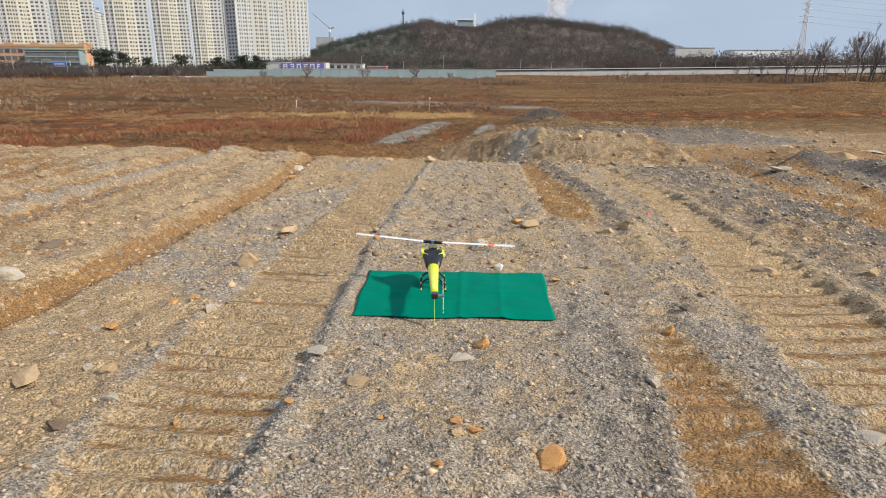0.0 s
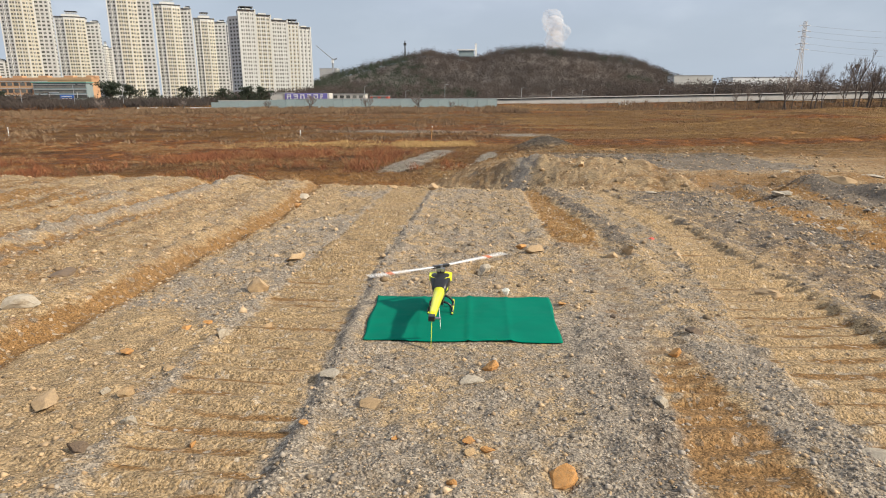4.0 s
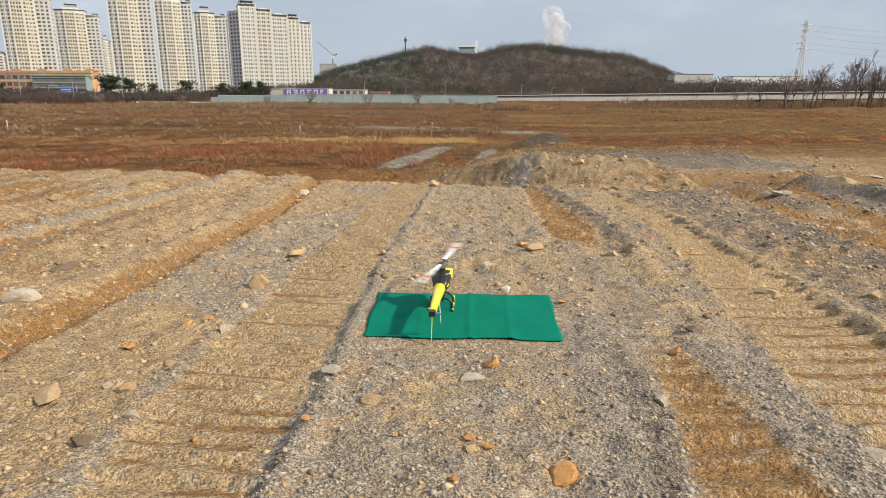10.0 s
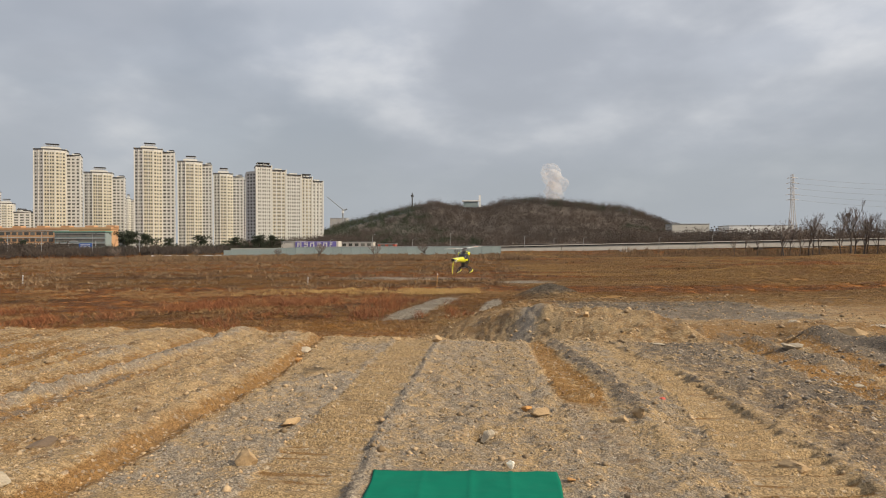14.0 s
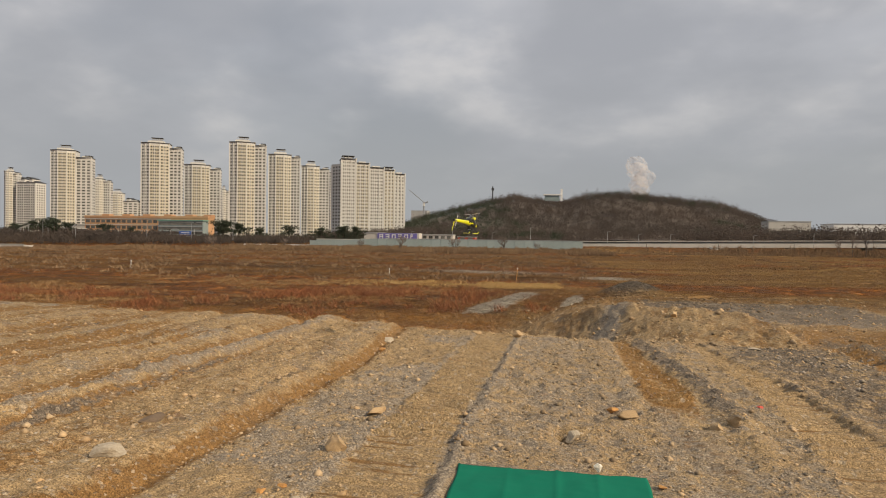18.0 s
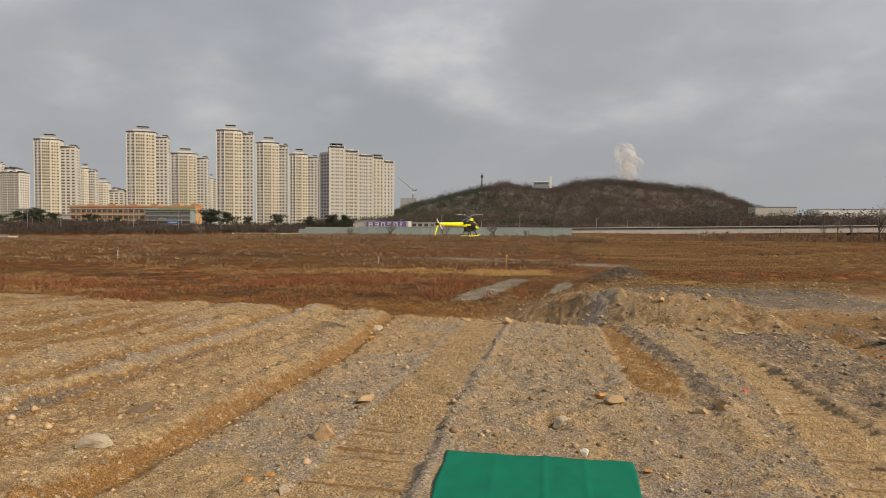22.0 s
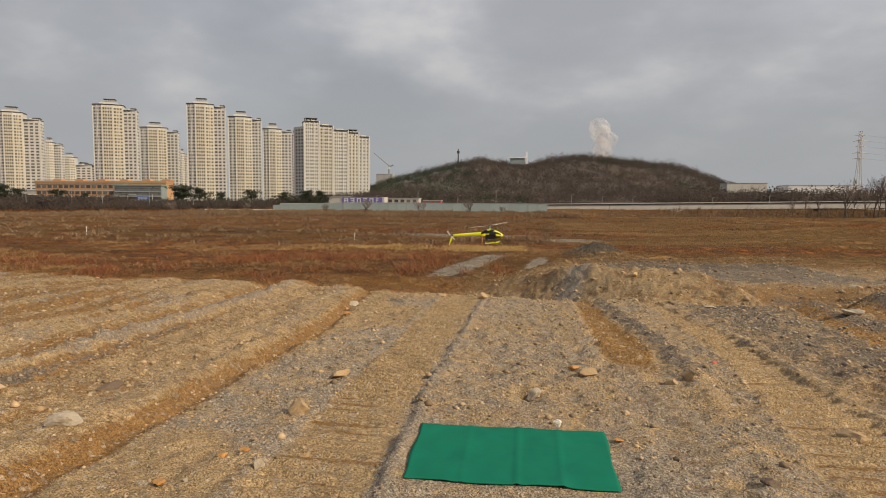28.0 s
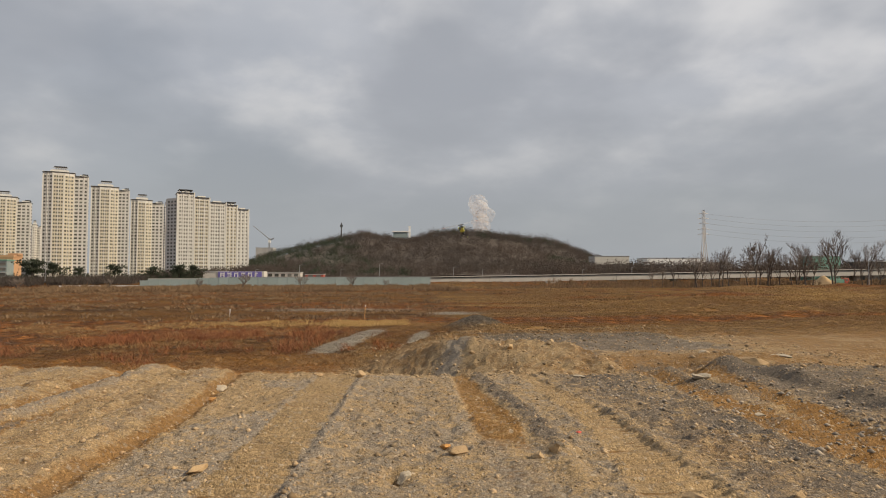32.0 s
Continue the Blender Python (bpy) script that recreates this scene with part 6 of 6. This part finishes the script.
def pine_tree(seed):
    g = random.Random(seed)
    t = thing("pine_tree", "dark green umbrella-shaped pine", "tree", "pines by the flats")
    part("trunk", tube(bmesh.new(), [(0, 0, -1), (0.3, 0, 3), (0.1, 0.2, 6.5)], 0.3, 0.14, 7), BARK, t)
    bm = bmesh.new()
    for k in range(24):
        c = Vector((g.gauss(0, 1.9), g.gauss(0, 1.4), 5.6 + g.uniform(-2.4, 1.9)))
        for _ in range(46):
            d = Vector((g.gauss(0, 0.75), g.gauss(0, 0.75), g.gauss(0, 0.35)))
            e = Vector((g.uniform(-1, 1), g.uniform(-1, 1), g.uniform(-0.3, 0.9))).normalized() * 0.7
            n = e.cross(Vector((g.uniform(-1, 1), g.uniform(-1, 1), 1))).normalized() * 0.26
            bm.faces.new([bm.verts.new(c + d + n), bm.verts.new(c + d - n), bm.verts.new(c + d + e)])
    part("crown", bm, PINE, t)
    return t


PINES = [pine_tree(1), pine_tree(2)]
for k, (x, y, s) in enumerate(((-166, 290, 1.25), (-158, 292, 1.15), (-129.5, 290, 0.95), (-112, 290, 0.9), (-101, 291, 0.95), (-94.5, 290, 1.0), (-171, 300, 1.1), (-106, 300, 0.8), (-242, 300, 0.95), (-270, 296, 1.3), (-278, 300, 1.35), (-285, 297, 1.2), (-263, 298, 1.0), (-228, 303, 0.8), (-150, 300, 0.8), (-296, 296, 1.0))):
    if k < 2:
        PINES[k].matrix_basis = pose(x, y, 0.2)
        PINES[k].scale = (s,) * 3
    else:
        copy_thing(PINES[k % 2], pose(x, y, 0.2, 0, 0, 70 * k)).scale = (s,) * 3


# ---- roadside and site things ----
def blue_sign():
    t = thing("road_sign", "blue direction sign on a grey gantry beside the road", "sign", at=pose(-202, 300, 0))
    for x in (0, 14):
        part("post", tube(bmesh.new(), [(x, 0, -4), (x, 0, 5.5)], 0.22, seg=7), GALV, t)
    part("beam", tube(bmesh.new(), [(0, 0, 5.4), (5, 0, 5.4)], 0.2, seg=7), GALV, t)
    p = part("panel", B(5.5, 12.5, -0.3, -0.1, 0.6, 4.4), ROAD_BLUE, t, "blue sign panel")
    for z in (1.4, 2.4, 3.4):
        part("letter_bar", B(6.3, 11.4, -0.34, -0.305, z, z + 0.4), WHITE, p)


blue_sign()


def stake(x, y, h, material, label):
    t = thing("marker_stake", label, "stake", at=pose(x, y, gz(x, y, True) - 0.1, 3, 4, 0))
    part("shaft", tube(bmesh.new(), [(0, 0, 0), (0, 0, h)], 0.045, 0.035, 6), material, t)
    part("cap", tube(bmesh.new(), [(0, 0, h), (0, 0, h + 0.12)], 0.06, seg=6), WHITE, t)


stake(-3.2, 62.6, 1.6, STONE_ORANGE, "thin orange marker stake in the field")
stake(-54.8, 73, 1.0, WHITE, "short white marker stake in the field")
stake(-18.8, 71, 0.8, WHITE, "short white marker stake in the field")


def culvert():
    t = thing("culvert", "low concrete culvert bridge at the field's edge", "bridge", at=pose(-262, 234, -5.2))
    part("deck", B(0, 33, 0, 5, 1.2, 1.9), PALE_CONC, t)
    part("parapet", B(0, 33, -0.1, 0.3, 1.9, 2.5), CONCRETE, t)
    for x in (0, 10.5, 21.5, 31.5):
        part("pier", B(x, x + 1.5, 0.4, 4.6, -2, 1.2), CONCRETE, t)


culvert()


def truck():
    """A tipper with a red cab, half hidden behind the trees."""
    t = thing("tipper_truck", "red-cabbed tipper truck parked behind leafless trees", "truck", at=pose(184, 246, gz(184, 246) + 0.1))
    part("chassis", B(0, 7.6, 0, 2.3, 0.7, 1.1), DARK, t)
    cab = part("cab", B(5.6, 7.6, 0, 2.3, 1.1, 3.4, 0.2), REDROOF, t, "red cab")
    part("windscreen", B(7.58, 7.64, 0.3, 2.0, 2.2, 3.1), GLASS, cab)
    part("side_window", B(6.0, 7.0, -0.03, 0.01, 2.2, 3.0), GLASS, cab)
    part("tipper_body", B(0, 5.4, -0.05, 2.35, 1.15, 2.9, 0.05), GREENHOUSE, t, "green tipper body")
    for x in (1.0, 2.3, 6.5):
        for y in (-0.05, 2.0):
            w = part("wheel", tube(bmesh.new(), [(x, y, 0.5), (x, y + 0.32, 0.5)], 0.52, seg=16), DARK, t)
            part("rim", tube(bmesh.new(), [(x, y - 0.02, 0.5), (x, y, 0.5)], 0.26, seg=12), GALV, w)


truck()


def heap(x, y, r, h, material, label):
    bm = bmesh.new()
    bmesh.ops.create_icosphere(bm, subdivisions=4, radius=1)
    for v in bm.verts:
        q = math.hypot(v.co.x, v.co.y)
        v.co.z = max(0, 1 - q) ** 0.8 * (1 + 0.25 * noise.noise(v.co * 2.3)) if v.co.z > 0 else -0.1
        v.co = Vector((v.co.x * r, v.co.y * r * 0.8, v.co.z * h + 0.12 * noise.noise(v.co * 6)))
    ob = link_bm("earth_heap", bm, material, smooth=True)
    ob.location = (x, y, gz(x, y))
    tagged(ob, label, "heap")


heap(178, 243, 6.5, 4.6, STONE_TAN, "tall heap of tan sand behind bare trees")
heap(176, 236, 3.0, 1.2, STONE_PALE, "low heap of pale rubble")
for k, (x, h) in enumerate(((-281, 9), (-276, 11), (-264, 10), (-249, 11), (-232, 9), (-222, 9), (-120, 7), (-132, 7))):
    lamp_post(x, 285, h, -4.5 if x < -200 else -1.5, 1 if k % 2 else -1)
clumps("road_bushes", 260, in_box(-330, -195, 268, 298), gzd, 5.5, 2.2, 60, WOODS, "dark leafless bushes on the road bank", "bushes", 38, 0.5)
clumps("road_bushes", 120, in_box(-180, -60, 284, 304, lambda x, y: (x < -92) | (y > 310)), gzd, 4.0, 1.6, 60, PINE, "dark evergreen bushes before the flats", "bushes", 39, 0.4)
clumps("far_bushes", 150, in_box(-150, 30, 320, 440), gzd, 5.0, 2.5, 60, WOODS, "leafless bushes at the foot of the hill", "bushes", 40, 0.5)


# ---- what moves ----
# seconds, rotor head x, y, z, heading (clockwise from +y), nose down, lean to the right
FLIGHT = [(0, -0.13, 4.79, 0.372, -3.4, 0, 0), (2.0, -0.13, 4.79, 0.372, -3, 0, 0), (2.6, -0.13, 4.8, 0.372, 2.2, 0, 0), (9.8, -0.13, 4.83, 0.372, 2.2, 0, 0), (10.2, -0.14, 4.86, 0.38, 3, 2, 0),
          (10.5, -0.16, 4.96, 0.41, 5, 6, 0), (11, -0.2, 5.43, 0.58, 10, 3, 0), (11.5, -0.31, 6.61, 0.88, 10, -1, 0), (12, -0.27, 7.23, 1.25, 12, -4, 8), (12.5, -0.11, 7.46, 1.51, 10, -3, 2),
          (13, -0.01, 8.75, 1.62, 11, -3, 2), (13.5, 0.11, 9.1, 1.52, 11, -2, 0), (14.5, -0.15, 10.6, 2.25, 10, -2, 0), (15.5, -0.47, 11.71, 2.57, 9, -2, 0), (16, -0.67, 11.67, 2.27, 10, -2, 6),
          (16.5, -0.93, 12.24, 2.02, 8, 0, 8), (17, -1.14, 12.22, 2.04, 7, 0, 8), (17.5, -1.34, 12.14, 2.26, 12, 0, 4), (18, -1.49, 12.09, 2.33, 15, 0, 3), (18.5, -1.59, 12.16, 2.32, 16, 0, 3),
          (19, -1.62, 11.97, 2.27, 16, 2, 0), (20, -1.63, 12.19, 2.03, 17, 2, 2), (21, -1.45, 11.99, 1.92, 18, 4, 2), (22, -1.19, 11.08, 2.055, 34, -2, 0), (23, -0.99, 11.3, 2.187, 55, -3, 0),
          (24, -0.58, 12.06, 2.272, 80, -5, 0), (25, -0.49, 12.87, 2.055, 88, -2, 0), (25.5, -0.54, 12.89, 2.074, 88, 0, 0), (26.5, -0.51, 12.95, 1.837, 88, 0, 0), (27.5, -0.46, 12.98, 1.639, 88, -5, 0),
          (28, -0.46, 13.15, 1.365, 88, -6, 0), (28.5, -0.39, 13.39, 1.488, 88, -6, 0), (29, -0.34, 13.45, 2.026, 88, -1, 0), (29.5, -0.34, 13.37, 2.546, 87, 5, 0), (30, -0.02, 13.88, 2.735, 84, 9, 0),
          (30.3, 0.54, 14.47, 2.966, 70, 6, 4), (30.6, 0.55, 15.25, 2.598, 26, 8, 4), (30.9, 1.04, 16.35, 2.535, 4, 8, 0), (31.2, 1.51, 17.32, 2.7, 4, 6, 2), (31.4, 1.63, 17.14, 2.878, 5, 4, 2),
          (31.6, 1.74, 16.85, 3.135, 5, 2, 2), (31.8, 1.83, 16.61, 3.29, 6, 0, -8), (32, 1.86, 16.17, 3.273, 6, 0, -15)]
# the bearing of the rotor, in degrees from +x, at whole seconds
BEARING = {0: -14, 1: -43, 2: -83, 3: 63, 6: -23, 7: -23, 8: 10, 9: -15, 10: 77, 11: -3, 12: -72, 13: 45, 16: -70, 17: 0, 18: -72, 19: 82, 20: -30, 21: -36, 22: -64, 23: -28, 24: 34, 25: -46, 28: 56, 29: 78, 30: -30, 31: -8, 32: 10}


def heli_pose(x, y, z, heading, nose, lean):
    turn = pose(0, 0, 0, 0, 0, -heading) @ pose(0, 0, 0, -nose, lean, 0)
    return Matrix.Translation((x, y, z)) @ turn @ pose(0, 0, -HUB_Z)


def motions():
    walk(HELI, [(t, heli_pose(*r)) for t, *r in FLIGHT])
    heads = lambda t: float(np.interp(t, [r[0] for r in FLIGHT], [r[4] for r in FLIGHT]))
    times, angles, at = [0], [BEARING[0]], BEARING[0]
    keys = sorted(BEARING)
    for a, b in zip(keys, keys[1:]):
        want = (b - a) * 30 * (35 if b <= 1 else 60 if b <= 2 else 78)
        goal = BEARING[b] - at
        goal += 180 * round((want - goal) / 180)
        times.append(b)
        angles.append(at + goal)
        at += goal
    spin = lambda t: float(np.interp(t, times, angles)) + heads(t)
    walk(ROTOR, [(k / 30, pose(0, 0, HUB_Z, 0, 0, spin(k / 30))) for k in range(961)])
    walk(TAIL, [(k / 30, pose(0, -0.832, 0.24, -25 + 83 * k, 0, 0)) for k in range(961)])
    walk(PLUME, [(0, pose(176, 1200, 60)), (32, pose(170, 1200, 64))])


motions()
